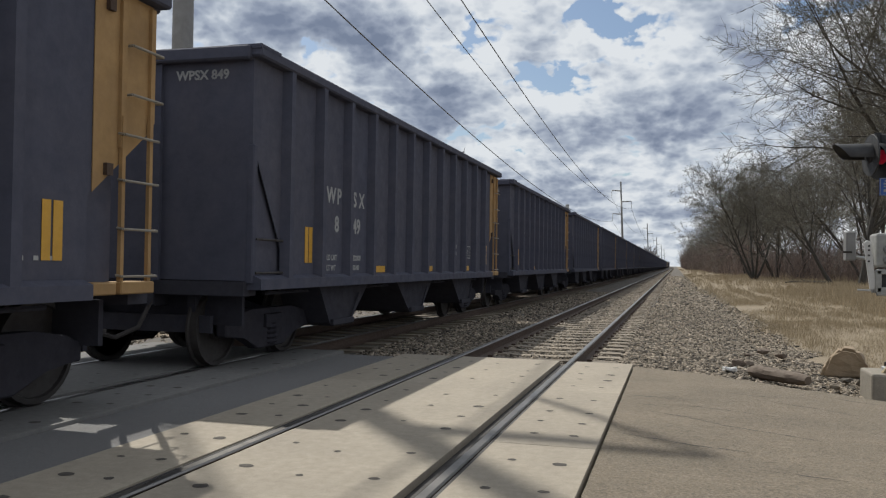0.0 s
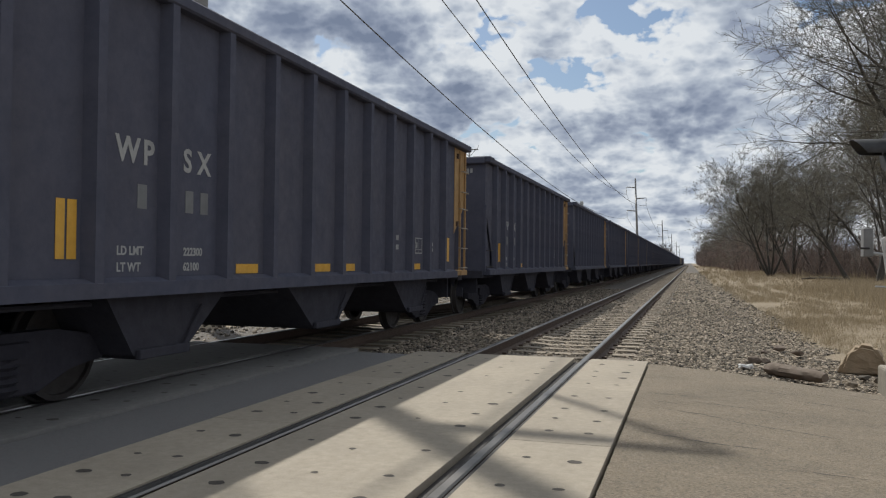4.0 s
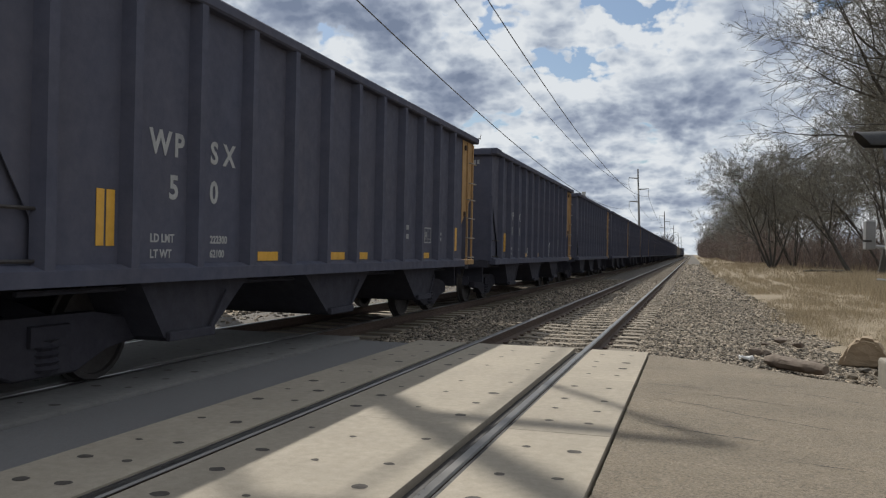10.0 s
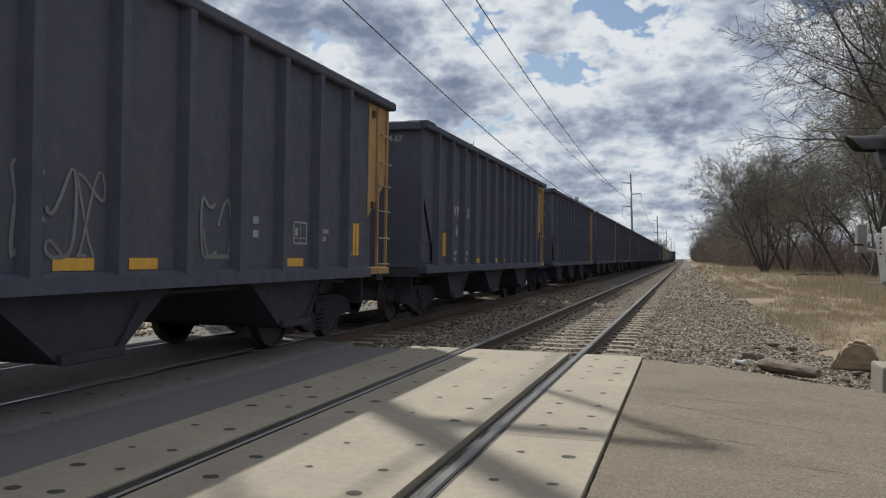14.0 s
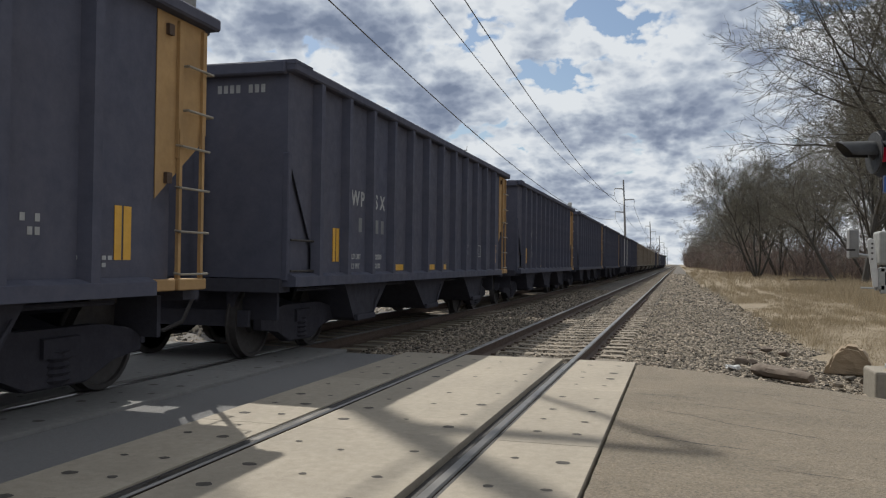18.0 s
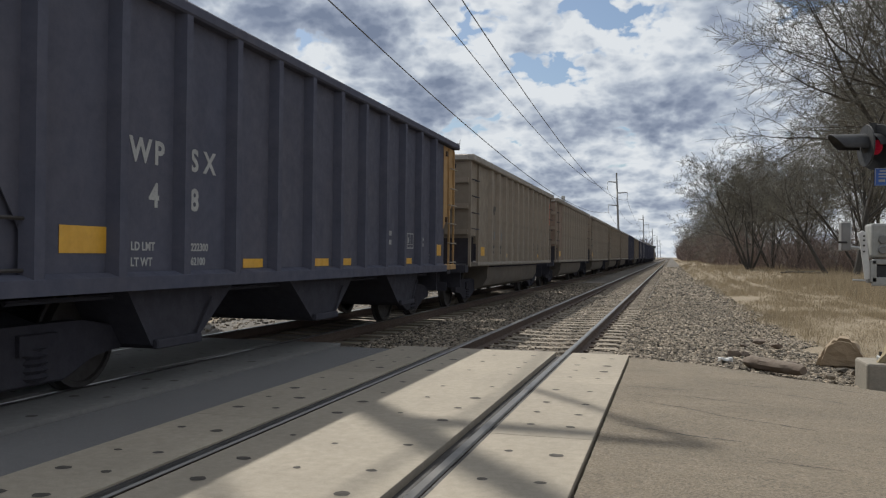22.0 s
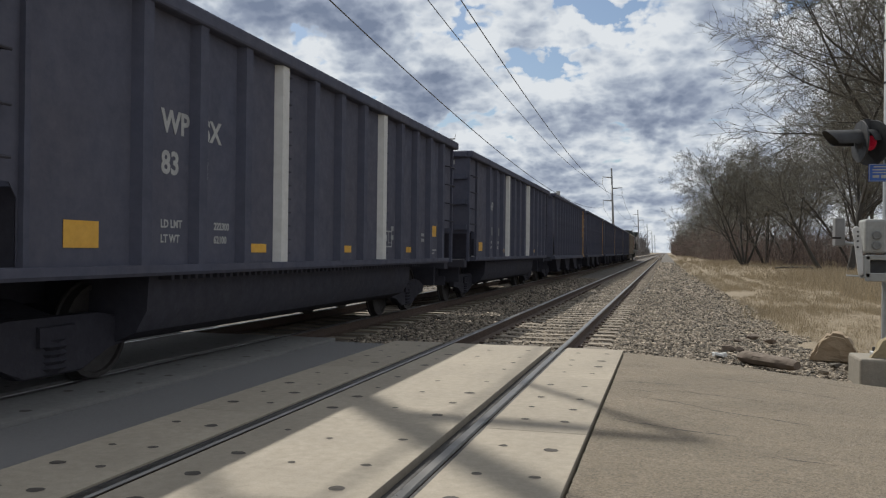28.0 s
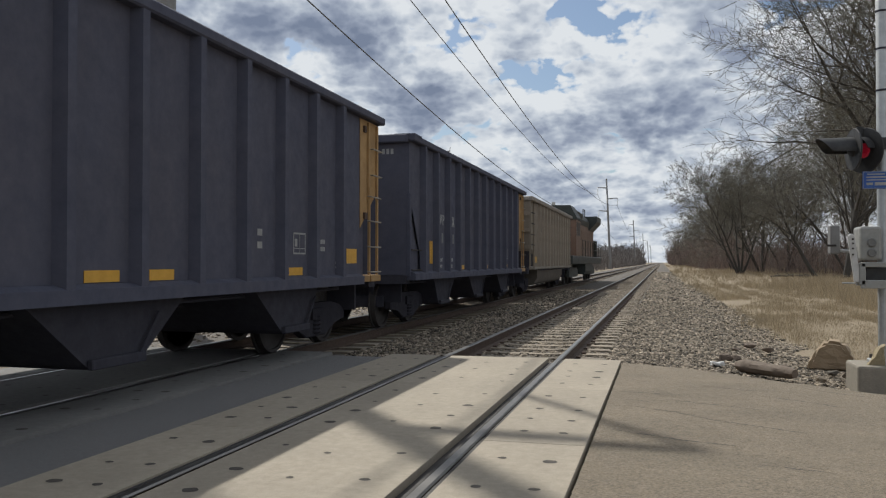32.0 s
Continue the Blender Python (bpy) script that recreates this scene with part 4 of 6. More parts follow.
def build_train():
    hopper = hopper_car()
    tagged(hopper, "black steel coal hopper car with yellow corner panel", "railway car", "cars of the coal train")
    tan = tub_car(CAR_TAN, CAR_TAN_RIB, CHORD_TAN, False)
    tagged(tan, "dusty tan aluminium coal gondola car with orange corner panel", "railway car", "cars of the coal train")
    rusty = tub_car(CAR_RUST, CAR_TAN_RIB, CHORD_TAN, False)
    tagged(rusty, "rust-tinged tan aluminium coal gondola car", "railway car", "cars of the coal train")
    black = tub_car(CAR_BLACK, CAR_RIB, CAR_RIB, True)
    tagged(black, "black coal gondola car with two white ribs", "railway car", "cars of the coal train")
    used = set()
    for j in range(46):
        kind, front = (rusty, TUB_FRONT) if j in (32, 35) else (tan, TUB_FRONT) if j in TAN else (black, TUB_FRONT) if j in WHITE_RIBBED else (hopper, HOPPER_FRONT)
        at = pose(TRACK_B, CAR_PITCH * j + OFFSET[0][1], 0)
        CARS.append((j, kind, front, at, kind not in used))
        used.add(kind)
    made = []
    for j, kind, front, at, first in CARS:
        car = kind if first else None
        made.append((j, car or copy_thing(kind, at), front, at))
    CARS.clear()
    for j, car, front, at in made:
        car.matrix_basis = at
        CARS.append((j, car))
        stencils(car, {"num": NUMBERS.get(j, ""), "bar": "h" if j in SQUARE_BARS else "v", "tan": j in TAN, "shift": {2: -0.13, 30: -0.09}.get(j, 0.0)}, front, j)


def locomotive():
    """Six-axle road locomotive at the train's tail: cab, long hood, flared radiator end."""
    lo = empty("locomotive")
    tagged(lo, "orange and dark green diesel locomotive pushing at the rear", "locomotive")
    bm = bmesh.new()
    soft_box(bm, -1.5, 1.5, 0.2, 21.6, 1.15, 1.62, 0.04)
    part("frame", bm, LOCO_DARK, lo)
    bm = bmesh.new()
    prism(bm, [(-1.35, 0.5), (1.35, 0.5), (1.45, 0.7), (1.45, 1.15), (-1.45, 1.15), (-1.45, 0.7)], "y", 8.3, 13.4)
    part("fuel_tank", bm, LOCO_DARK, lo)
    bm = bmesh.new()
    prism(bm, [(-1.5, 1.62), (1.5, 1.62), (1.5, 3.7), (1.15, 4.35), (-1.15, 4.35), (-1.5, 3.7)], "y", 2.1, 4.6)
    cab = part("cab", bm, LOCO_ORANGE, lo)
    for y0, y1 in ((2.35, 3.15), (3.4, 4.3)):
        for s in (-1, 1):
            bm = bmesh.new()
            box(bm, *sorted((s * 1.495, s * 1.51)), y0, y1, 2.75, 3.5)
            part("side_window", bm, SMOKED, cab)
    bm = bmesh.new()
    prism(bm, [(-0.8, 1.62), (0.8, 1.62), (0.8, 2.7), (0.6, 3.0), (-0.6, 3.0), (-0.8, 2.7)], "y", 0.75, 2.1)
    part("nose", bm, LOCO_ORANGE, lo)
    bm = bmesh.new()
    prism(bm, [(-0.95, 1.62), (0.95, 1.62), (0.95, 3.9), (0.7, 4.25), (-0.7, 4.25), (-0.95, 3.9)], "y", 4.6, 21.0)
    hood = part("long_hood", bm, LOCO_ORANGE, lo)
    for k in range(14):
        bm = bmesh.new()
        soft_box(bm, 0.945, 0.975, 5.0 + 0.85 * k, 5.75 + 0.85 * k, 1.75, 3.4, 0.01)
        part("hood_door", bm, LOCO_ORANGE, hood)
    bm = bmesh.new()
    prism(bm, [(-1.0, 3.55), (1.0, 3.55), (1.55, 4.15), (1.55, 4.55), (-1.55, 4.55), (-1.55, 4.15)], "y", 16.6, 20.6)
    part("radiator", bm, LOCO_DARK, lo, "dark flared radiator housing")
    bm = bmesh.new()
    prism(bm, [(-1.15, 4.0), (1.15, 4.0), (1.2, 4.3), (0.9, 4.52), (-0.9, 4.52), (-1.2, 4.3)], "y", 5.0, 9.5)
    part("blower_housing", bm, LOCO_DARK, lo)
    bm = bmesh.new()
    prism(bm, [(-0.98, 3.72), (0.98, 3.72), (1.02, 4.05), (0.86, 4.38), (0.5, 4.55), (-0.5, 4.55), (-0.86, 4.38), (-1.02, 4.05)], "y", 9.5, 16.6)
    part("hood_roof", bm, LOCO_DARK, lo, "dark rounded roof panels")
    bm = bmesh.new()
    prism(bm, [(-1.53, 3.62), (1.53, 3.62), (1.53, 3.75), (1.18, 4.42), (-1.18, 4.42), (-1.53, 3.75)], "y", 2.0, 4.7)
    part("cab_roof", bm, LOCO_DARK, lo, "dark cab roof")
    bm = bmesh.new()
    soft_box(bm, -1.2, 1.2, 21.0, 21.5, 1.62, 2.9, 0.06)
    part("end_platform", bm, LOCO_DARK, lo)
    bm = bmesh.new()
    for yy in (15.0, 15.8, 16.5):
        tube(bm, (0.7, yy, 4.5), (0.7, yy, 5.0), 0.025, n=6)
    tube(bm, (0.7, 15.0, 4.98), (0.7, 16.5, 4.98), 0.025, n=6)
    part("roof_rail", bm, LOCO_DARK, lo)
    bm = bmesh.new()
    soft_box(bm, -0.6, 0.6, 11.0, 14.4, 4.25, 4.5, 0.05)
    tube(bm, (0, 12.0, 4.4), (0, 12.0, 4.75), 0.3, n=12)
    part("exhaust_stack", bm, LOCO_DARK, lo)
    for s in (-1, 1):
        bm = bmesh.new()
        for z in (2.1, 2.6):
            tube(bm, (s * 1.45, 4.7, z), (s * 1.45, 21.4, z), 0.018, n=6)
        for k in range(10):
            tube(bm, (s * 1.45, 4.7 + 1.85 * k, 1.6), (s * 1.45, 4.7 + 1.85 * k, 2.6), 0.018, n=6)
        part("handrail", bm, LOCO_DARK, lo)
    for yb in (4.4, 17.4):
        bm = bmesh.new()
        prism(bm, [(-2.4, 0.45), (-2.4, 0.75), (-1.9, 0.95), (1.9, 0.95), (2.4, 0.75), (2.4, 0.45), (1.4, 0.40), (-1.4, 0.40)], "x", 0.95, 1.12)
        prism(bm, [(-2.4, 0.45), (-2.4, 0.75), (-1.9, 0.95), (1.9, 0.95), (2.4, 0.75), (2.4, 0.45), (1.4, 0.40), (-1.4, 0.40)], "x", -1.12, -0.95)
        box(bm, -1.0, 1.0, -0.3, 0.3, 0.5, 1.15)
        b = part("bogie", bm, LOCO_DARK, lo)
        b.location.y = yb
        for o in (-1.85, 0.0, 1.85):
            w = put("wheelset", LOCO_WHEEL, b, (0, o, 0.533))
            LOCO_WHEELS.append((w, o))
    coupler(lo, 0.2, -1)
    coupler(lo, 21.6, 1)
    lo.matrix_basis = pose(TRACK_B, CAR_PITCH * 45 + OFFSET[0][1] + 1.3, 0)
    return lo


LOCO_WHEEL = wheelset_meshes(0.533)
LOCO_WHEELS = []
build_train()
LOCO = locomotive()


def paint_graffiti():
    cars = dict(CARS)
    # big pale block letters
    c = cars[27]
    bubble(c, [(-7.30, 1.32), (-6.82, 1.30), (-6.80, 1.50), (-7.04, 1.52), (-7.05, 1.68), (-6.82, 1.72), (-6.80, 1.98), (-7.28, 1.96)], SPRAY)
    bubble(c, [(-6.32, 1.18), (-6.20, 1.14), (-6.10, 1.20), (-6.06, 1.58), (-5.92, 1.70), (-5.90, 1.90), (-6.04, 2.00), (-6.24, 1.98), (-6.30, 1.8)], SPRAY)
    c = cars[28]
    for k in range(4):
        a = -9.05 + 0.52 * k
        bubble(c, [(a, 1.15), (a + 0.17, 1.12), (a + 0.20, 1.62), (a + 0.32, 1.68), (a + 0.34, 1.12), (a + 0.47, 1.15), (a + 0.46, 1.98), (a + 0.05, 2.0)], SPRAY)
    scribble(c, -9.1, -6.9, 1.15, 2.0, 5, SPRAY, 5, 0.03)
    scribble(cars[3], -5.35, -4.55, 1.12, 2.15, 3, SPRAY, 8, 0.028)
    scribble(cars[3], -6.9, -6.0, 1.3, 1.9, 3, SPRAY_FAINT, 9, 0.03)
    scribble(cars[4], -11.4, -9.0, 1.1, 1.7, 6, SPRAY, 21, 0.03)
    scribble(cars[4], -7.8, -3.6, 1.12, 1.6, 7, SPRAY_FAINT, 22, 0.03)
    scribble(cars[12], -3.0, -1.85, 1.55, 1.95, 5, SPRAY_FAINT, 12, 0.022)
    scribble(cars[12], -1.75, -1.5, 1.5, 1.9, 1, SPRAY_FAINT, 13, 0.03)
    c = cars[15]
    bubble(c, [(-9.42, 1.1), (-9.05, 1.1), (-8.95, 1.35), (-9.12, 1.6), (-9.02, 1.75), (-9.2, 1.7), (-9.3, 1.4), (-9.40, 1.75)], SPRAY)
    bubble(c, [(-8.55, 1.1), (-8.25, 1.12), (-8.05, 1.4), (-8.1, 1.6), (-8.35, 1.68), (-8.4, 1.45), (-8.58, 1.3)], SPRAY)
    scribble(c, -5.3, -4.3, 1.12, 1.55, 3, SPRAY, 31, 0.03)
    c = cars[18]
    scribble(c, -11.5, -11.15, 1.08, 1.75, 2, SPRAY, 41, 0.03)
    scribble(c, -10.35, -9.6, 1.15, 1.75, 4, SPRAY, 42, 0.03)
    scribble(c, -8.9, -8.0, 1.2, 1.4, 4, SPRAY_FAINT, 43, 0.025)
    def ring(y, z, r, width=0.022):
        spray_line(c, [(y + r * math.cos(0.25 * k), z + 1.08 * r * math.sin(0.25 * k)) for k in range(26)], width, SPRAY)

    ring(-6.0, 1.56, 0.235)
    ring(-5.0, 1.44, 0.25)
    ring(-5.0, 1.44, 0.15)
    bubble(c, [(-6.0 + (0.21 if k % 2 == 0 else 0.09) * math.sin(0.6283 * k), 1.56 + (0.21 if k % 2 == 0 else 0.09) * math.cos(0.6283 * k)) for k in range(10)], SPRAY_FAINT)
    words("U.S.A", 0.27, SPRAY, "graffiti", c, (1.504, -5.38, 1.76), SIDE_TURN)
    scribble(c, -6.25, -5.6, 1.84, 2.05, 4, SPRAY, 53, 0.022)
    scribble(c, -7.3, -6.9, 1.15, 1.65, 2, SPRAY_FAINT, 50, 0.03)
    for k in range(2):
        spray_line(c, [(-2.95 + 0.11 * i, 1.18 + 0.13 * k + 0.05 * math.sin(i * 1.6)) for i in range(16)], 0.025, SPRAY_FAINT)
    c = cars[19]
    scribble(c, -7.6, -6.6, 1.2, 1.9, 3, SPRAY_FAINT, 61, 0.03)
    scribble(c, -5.2, -4.6, 1.2, 1.8, 2, SPRAY_FAINT, 62, 0.03)
    scribble(cars[22], -2.2, -1.2, 1.25, 1.6, 2, SPRAY, 71, 0.025)
    scribble(cars[26], -12.3, -11.9, 1.45, 1.8, 2, SPRAY_FAINT, 81, 0.02)
    scribble(cars[26], -11.3, -9.7, 1.42, 1.62, 6, SPRAY_FAINT, 82, 0.02)
    scribble(cars[11], -6.5, -5.0, 1.2, 1.6, 4, SPRAY_FAINT, 91, 0.03)


paint_graffiti()


# ---- power line ----
def power_pole(x, y, top, lean, arms, r0, r1):
    """Tapered steel pole with three davit arms; each arm carries a hanging insulator string. arms: height, reach (signed), drop."""
    p = empty("power_pole", (x, y, -0.3))
    tagged(p, "tall grey steel power pole with three alternating arms", "power pole", "poles of the power line")
    bm = bmesh.new()
    n = 6
    for i in range(n):
        f0, f1 = i / n, (i + 1) / n
        tube(bm, (lean * f0, 0, (top + 0.3) * f0), (lean * f1, 0, (top + 0.3) * f1), r0 + (r1 - r0) * f0, r0 + (r1 - r0) * f1, 14, i == n - 1)
    bmesh.ops.remove_doubles(bm, verts=bm.verts[:], dist=0.001)
    part("pole", bm, POLE_STEEL, p, smooth=True)
    for h, reach, drop in arms:
        lx = lean * h / top
        bm = bmesh.new()
        tube(bm, (lx, 0, h + 0.15), (lx + reach * 0.5, 0, h + 0.22), 0.15, 0.12, 8)
        tube(bm, (lx + reach * 0.5, 0, h + 0.22), (lx + reach, 0, h + 0.3), 0.12, 0.08, 8)
        arm = part("arm", bm, POLE_STEEL, p)
        bm = bmesh.new()
        prof = []
        k = 10
        for i in range(k):
            z = h + 0.25 - drop * i / k
            prof += [(z, 0.035), (z - drop / k * 0.3, 0.10), (z - drop / k * 0.6, 0.035)]
        lathe(bm, prof, "z", 8)
        bmesh.ops.translate(bm, verts=bm.verts[:], vec=(lx + reach, 0, 0))
        part("insulator", bm, GALV, arm)
    return p


def span(a, b, sag):
    """A hanging wire from a to b."""
    n = 40
    bm = bmesh.new()
    pts = []
    for i in range(n + 1):
        f = i / n
        p = Vector(a).lerp(Vector(b), f)
        p.z -= sag * 4 * f * (1 - f)
        pts.append(p)
    for p, q in zip(pts, pts[1:]):
        tube(bm, p, q, 0.030, n=6, caps=False)
    bmesh.ops.remove_doubles(bm, verts=bm.verts[:], dist=0.002)
    ob = part("power_line", bm, WIRE)
    return tagged(ob, "thin dark overhead power conductor", "wire", "wires of the power line")


POLES = [(-12.0, 18.4, 23.2, 0.0, (21.6, 18.2, 16.2)), (-11.1, 190.0, 19.9, -0.85, (18.0, 15.55, 12.8)), (-11.1, 372.0, 19.5, -0.85, (17.6, 15.2, 12.5)),
         (-11.1, 555.0, 19.5, -0.85, (17.6, 15.2, 12.5)), (-11.1, 740.0, 19.5, -0.85, (17.6, 15.2, 12.5)), (-11.1, 930.0, 19.5, -0.85, (17.6, 15.2, 12.5)), (-12.0, -165.0, 20.0, 0.0, (18.4, 16.0, 13.4))]


def build_line():
    tips = []
    for k, (x, y, top, lean, hs) in enumerate(POLES):
        drop = 1.6 if k else 3.1
        arms = [(hs[0], -2.0, drop), (hs[1], 2.2 if k else 2.25, drop), (hs[2], -2.0, drop)]
        power_pole(x, y, top, lean, arms, 0.30 if k else 0.30, 0.17)
        tips.append([(x + lean * h / top + r, y, h - drop - 0.05) for h, r, d in arms])
    order = [6, 0, 1, 2, 3, 4, 5]
    for i, j in zip(order, order[1:]):
        for k, sag in enumerate((3.2, 3.6, 3.3)):
            span(tips[i][k], tips[j][k], sag)
    # a wooden pole with a braced crossarm, and a pale post, both beyond the train
    p = empty("utility_pole", (-39.6, 150, -0.3))
    tagged(p, "distant utility pole with braced crossarm behind the train", "utility pole")
    bm = bmesh.new()
    tube(bm, (0, 0, 0), (0, 0, 22.4), 0.22, 0.13, 8)
    part("pole", bm, POLE_STEEL, p)
    bm = bmesh.new()
    box(bm, -1.7, 1.7, -0.08, 0.08, 22.0, 22.2)
    for s in (-1, 1):
        tube(bm, (s * 0.1, 0, 20.9), (s * 1.2, 0, 22.0), 0.05, n=5)
        tube(bm, (s * 1.6, 0, 22.2), (s * 1.75, 0, 22.9), 0.05, n=5)
    part("crossarm", bm, POLE_STEEL, p)
    p = empty("marker_post", (-14.0, 112.0, -0.3))
    tagged(p, "pale post topped with a small box behind the train", "post")
    bm = bmesh.new()
    tube(bm, (0, 0, 0), (0, 0, 8.8), 0.11, n=8)
    part("post", bm, GALV, p)
    bm = bmesh.new()
    soft_box(bm, -0.22, 0.22, -0.22, 0.22, 8.75, 9.6, 0.03)
    part("head", bm, GALV, p)


build_line()


# ---- crossing signal ----
def build_signal():
    X, Y = 2.56, 10.98
    f = empty("signal_footing", (X, Y, -0.3))
    tagged(f, "weathered concrete footing block in the ballast beside the road", "footing")
    bm = bmesh.new()
    soft_box(bm, -0.36, 0.45, -0.32, 0.35, 0.0, 0.36, 0.03, 2)
    part("block", bm, BLOCK, f)
    s = empty("crossing_signal", (X, Y, 0.06))
    tagged(s, "railway crossing signal mast with red flasher and gate machine", "crossing signal")
    bm = bmesh.new()
    lathe(bm, [(0.05, 0.068), (5.4, 0.068), (5.44, 0.04)], "z", 20)
    mast = part("mast", bm, GALV, s, "galvanised steel mast", True)
    for z in (3.25, 3.75, 4.2, 4.55):
        bm = bmesh.new()
        lathe(bm, [(z, 0.072), (z + 0.012, 0.074), (z + 0.024, 0.072)], "z", 20)
        part("strap", bm, CAR_UNDER, mast)
    bm = bmesh.new()
    soft_box(bm, -0.16, 0.16, -0.16, 0.16, 0.0, 0.05, 0.008)
    base = part("base_plate", bm, GALV, s)
    for i in (-1, 1):
        for j in (-1, 1):
            bm = bmesh.new()
            tube(bm, (i * 0.12, j * 0.12, 0.05), (i * 0.12, j * 0.12, 0.10), 0.018, n=6)
            part("anchor_bolt", bm, STEEL, base)
    # flasher: backing disc, lamp, hood and lens, turned to the road
    def flasher(x, y, z, turn, lit):
        head = pose(x, y, z, 0, 0, turn)

        def local(name, bm, mat, parent, label="", smooth=False):
            bmesh.ops.transform(bm, matrix=head, verts=bm.verts[:])
            return part(name, bm, mat, parent, label, smooth)
        bm = bmesh.new()
        rd = 0.275 if lit else 0.25
        lathe(bm, [(0.0, 0.02), (0.0, rd - 0.005), (0.012, rd), (0.018, rd - 0.005), (0.018, 0.02)], "y", 32)
        disc = local("flasher_backing", bm, SIGNAL_BLACK, s, "black round backing plate")
        bm = bmesh.new()
        lathe(bm, [(0.02, 0.15), (0.12, 0.14), (0.18, 0.08), (0.2, 0.03)] if lit else [(0.02, 0.12), (0.05, 0.10), (0.07, 0.03)], "y", 20)
        local("lamp_housing", bm, SIGNAL_BLACK, disc, smooth=True)
        bm = bmesh.new()
        lathe(bm, [(-0.004, 0.088), (-0.012, 0.078), (-0.020, 0.055), (-0.024, 0.01)], "y", 24)
        local("lens", bm, RED_LENS if lit else SMOKED, disc, "dim red lens" if lit else "unlit dark lens", True)
        bm = bmesh.new()
        n = 14
        rows = []
        for k in range(2):
            ring = []
            for i in range(n + 1):
                a = radians(5 + 170 * i / n) if lit else radians(-15 + 210 * i / n)
                d = -0.005 if k == 0 else (-0.10 - 0.05 * math.sin(a) if lit else -0.30 - 0.12 * math.sin(a))
                rh = 0.165 - 0.01 * k if lit else 0.145 - 0.012 * k
                ring.append((rh * math.cos(a), d, rh * math.sin(a)))
            rows.append(ring)
        outer = [[bm.verts.new(p) for p in r] for r in rows]
        inner = [[bm.verts.new((p[0] * 0.96, p[1], p[2] * 0.96)) for p in r] for r in rows]
        for i in range(n):
            bm.faces.new((outer[0][i], outer[0][i + 1], outer[1][i + 1], outer[1][i]))
            bm.faces.new((inner[0][i + 1], inner[0][i], inner[1][i], inner[1][i + 1]))
            bm.faces.new((outer[1][i], outer[1][i + 1], inner[1][i + 1], inner[1][i]))
        local("hood", bm, SIGNAL_BLACK, disc, smooth=True)

    flasher(-0.21, -0.02, 2.545, -54, True)
    flasher(-0.36, -0.14, 2.55, -80, False)
    bm = bmesh.new()
    tube(bm, (-0.22, 0.02, 2.60), (0.0, 0.0, 2.62), 0.03, n=10)
    tube(bm, (-0.24, 0.03, 2.60), (-0.24, 0.03, 2.84), 0.045, n=10)
    box(bm, -0.08, 0.08, -0.09, 0.09, 2.55, 2.69)
    part("crossarm", bm, SIGNAL_BLACK, s)
    # blue notice
    bm = bmesh.new()
    soft_box(bm, -0.245, 0.06, -0.085, -0.078, 2.08, 2.29, 0.003)
    sign = part("notice", bm, SIGN_BLUE, s, "small blue notice plate with white lettering")
    bm = bmesh.new()
    for x0, x1, z0, z1 in ((-0.238, 0.053, 2.085, 2.090), (-0.238, 0.053, 2.280, 2.285), (-0.238, -0.233, 2.085, 2.285), (0.048, 0.053, 2.085, 2.285),
                           (-0.19, 0.0, 2.248, 2.262), (-0.20, 0.02, 2.212, 2.228), (-0.20, 0.02, 2.180, 2.192), (-0.20, -0.13, 2.125, 2.155), (-0.11, 0.02, 2.120, 2.158)):
        box(bm, x0, x1, -0.0875, -0.085, z0, z1)
    tagged(part("notice_lines", bm, MARK_WHITE, sign), kind="stuff")
    # gate machine: case, knobs, arm support, bracket
    bm = bmesh.new()
    soft_box(bm, -0.31, -0.075, -0.25, 0.12, 1.23, 1.63, 0.03, 2)
    case = part("gate_machine", bm, CASE_GREY, s, "grey painted gate machine case")
    for z in (1.44, 1.32):
        bm = bmesh.new()
        lathe(bm, [(-0.252, 0.052), (-0.275, 0.050), (-0.28, 0.035), (-0.276, 0.03), (-0.276, 0.005)], "y", 18)
        bmesh.ops.translate(bm, verts=bm.verts[:], vec=(-0.185, 0, z))
        part("cover", bm, KNOB, case, smooth=True)
    bm = bmesh.new()
    soft_box(bm, -0.30, 0.02, -0.26, -0.20, 1.15, 1.21, 0.008)
    soft_box(bm, -0.30, 0.02, -0.26, -0.20, 0.90, 1.0, 0.008)
    soft_box(bm, -0.32, -0.25, -0.26, -0.20, 0.94, 1.2, 0.008)
    box(bm, -0.30, 0.02, -0.05, 0.05, 0.93, 0.98)
    part("bracket", bm, CASE_GREY, s)
    bm = bmesh.new()
    soft_box(bm, -0.25, 0.0, -0.18, 0.10, 0.99, 1.15, 0.015)
    part("counterweight", bm, SIGNAL_BLACK, s)
    t = bmesh.new()
    prism(t, [(-0.44, 1.52), (-0.40, 1.55), (-0.36, 1.52), (-0.33, 1.2), (-0.27, 0.98), (-0.37, 0.97)], "y", -0.24, -0.20)
    bmesh.ops.bevel(t, geom=t.edges[:], offset=0.008, segments=1, affect="EDGES")
    arm = part("gate_arm", t, WHITE_RIB, s, "raised white gate arm plate")
    bm = bmesh.new()
    for z in (1.30, 1.37, 1.43, 1.48):
        tube(bm, (-0.385, -0.24, z), (-0.385, -0.25, z), 0.012, n=8)
    tagged(part("bolt", bm, STEEL, arm), kind="stuff")
    bm = bmesh.new()
    tube(bm, (-0.36, -0.22, 0.96), (-0.50, -0.22, 0.965), 0.012, n=6)
    part("pin", bm, GALV, arm)
    bm = bmesh.new()
    soft_box(bm, -0.565, -0.455, 0.10, 0.30, 1.31, 1.66, 0.012)
    bx = part("junction_box", bm, POLE_STEEL, s, "small dull grey junction box")
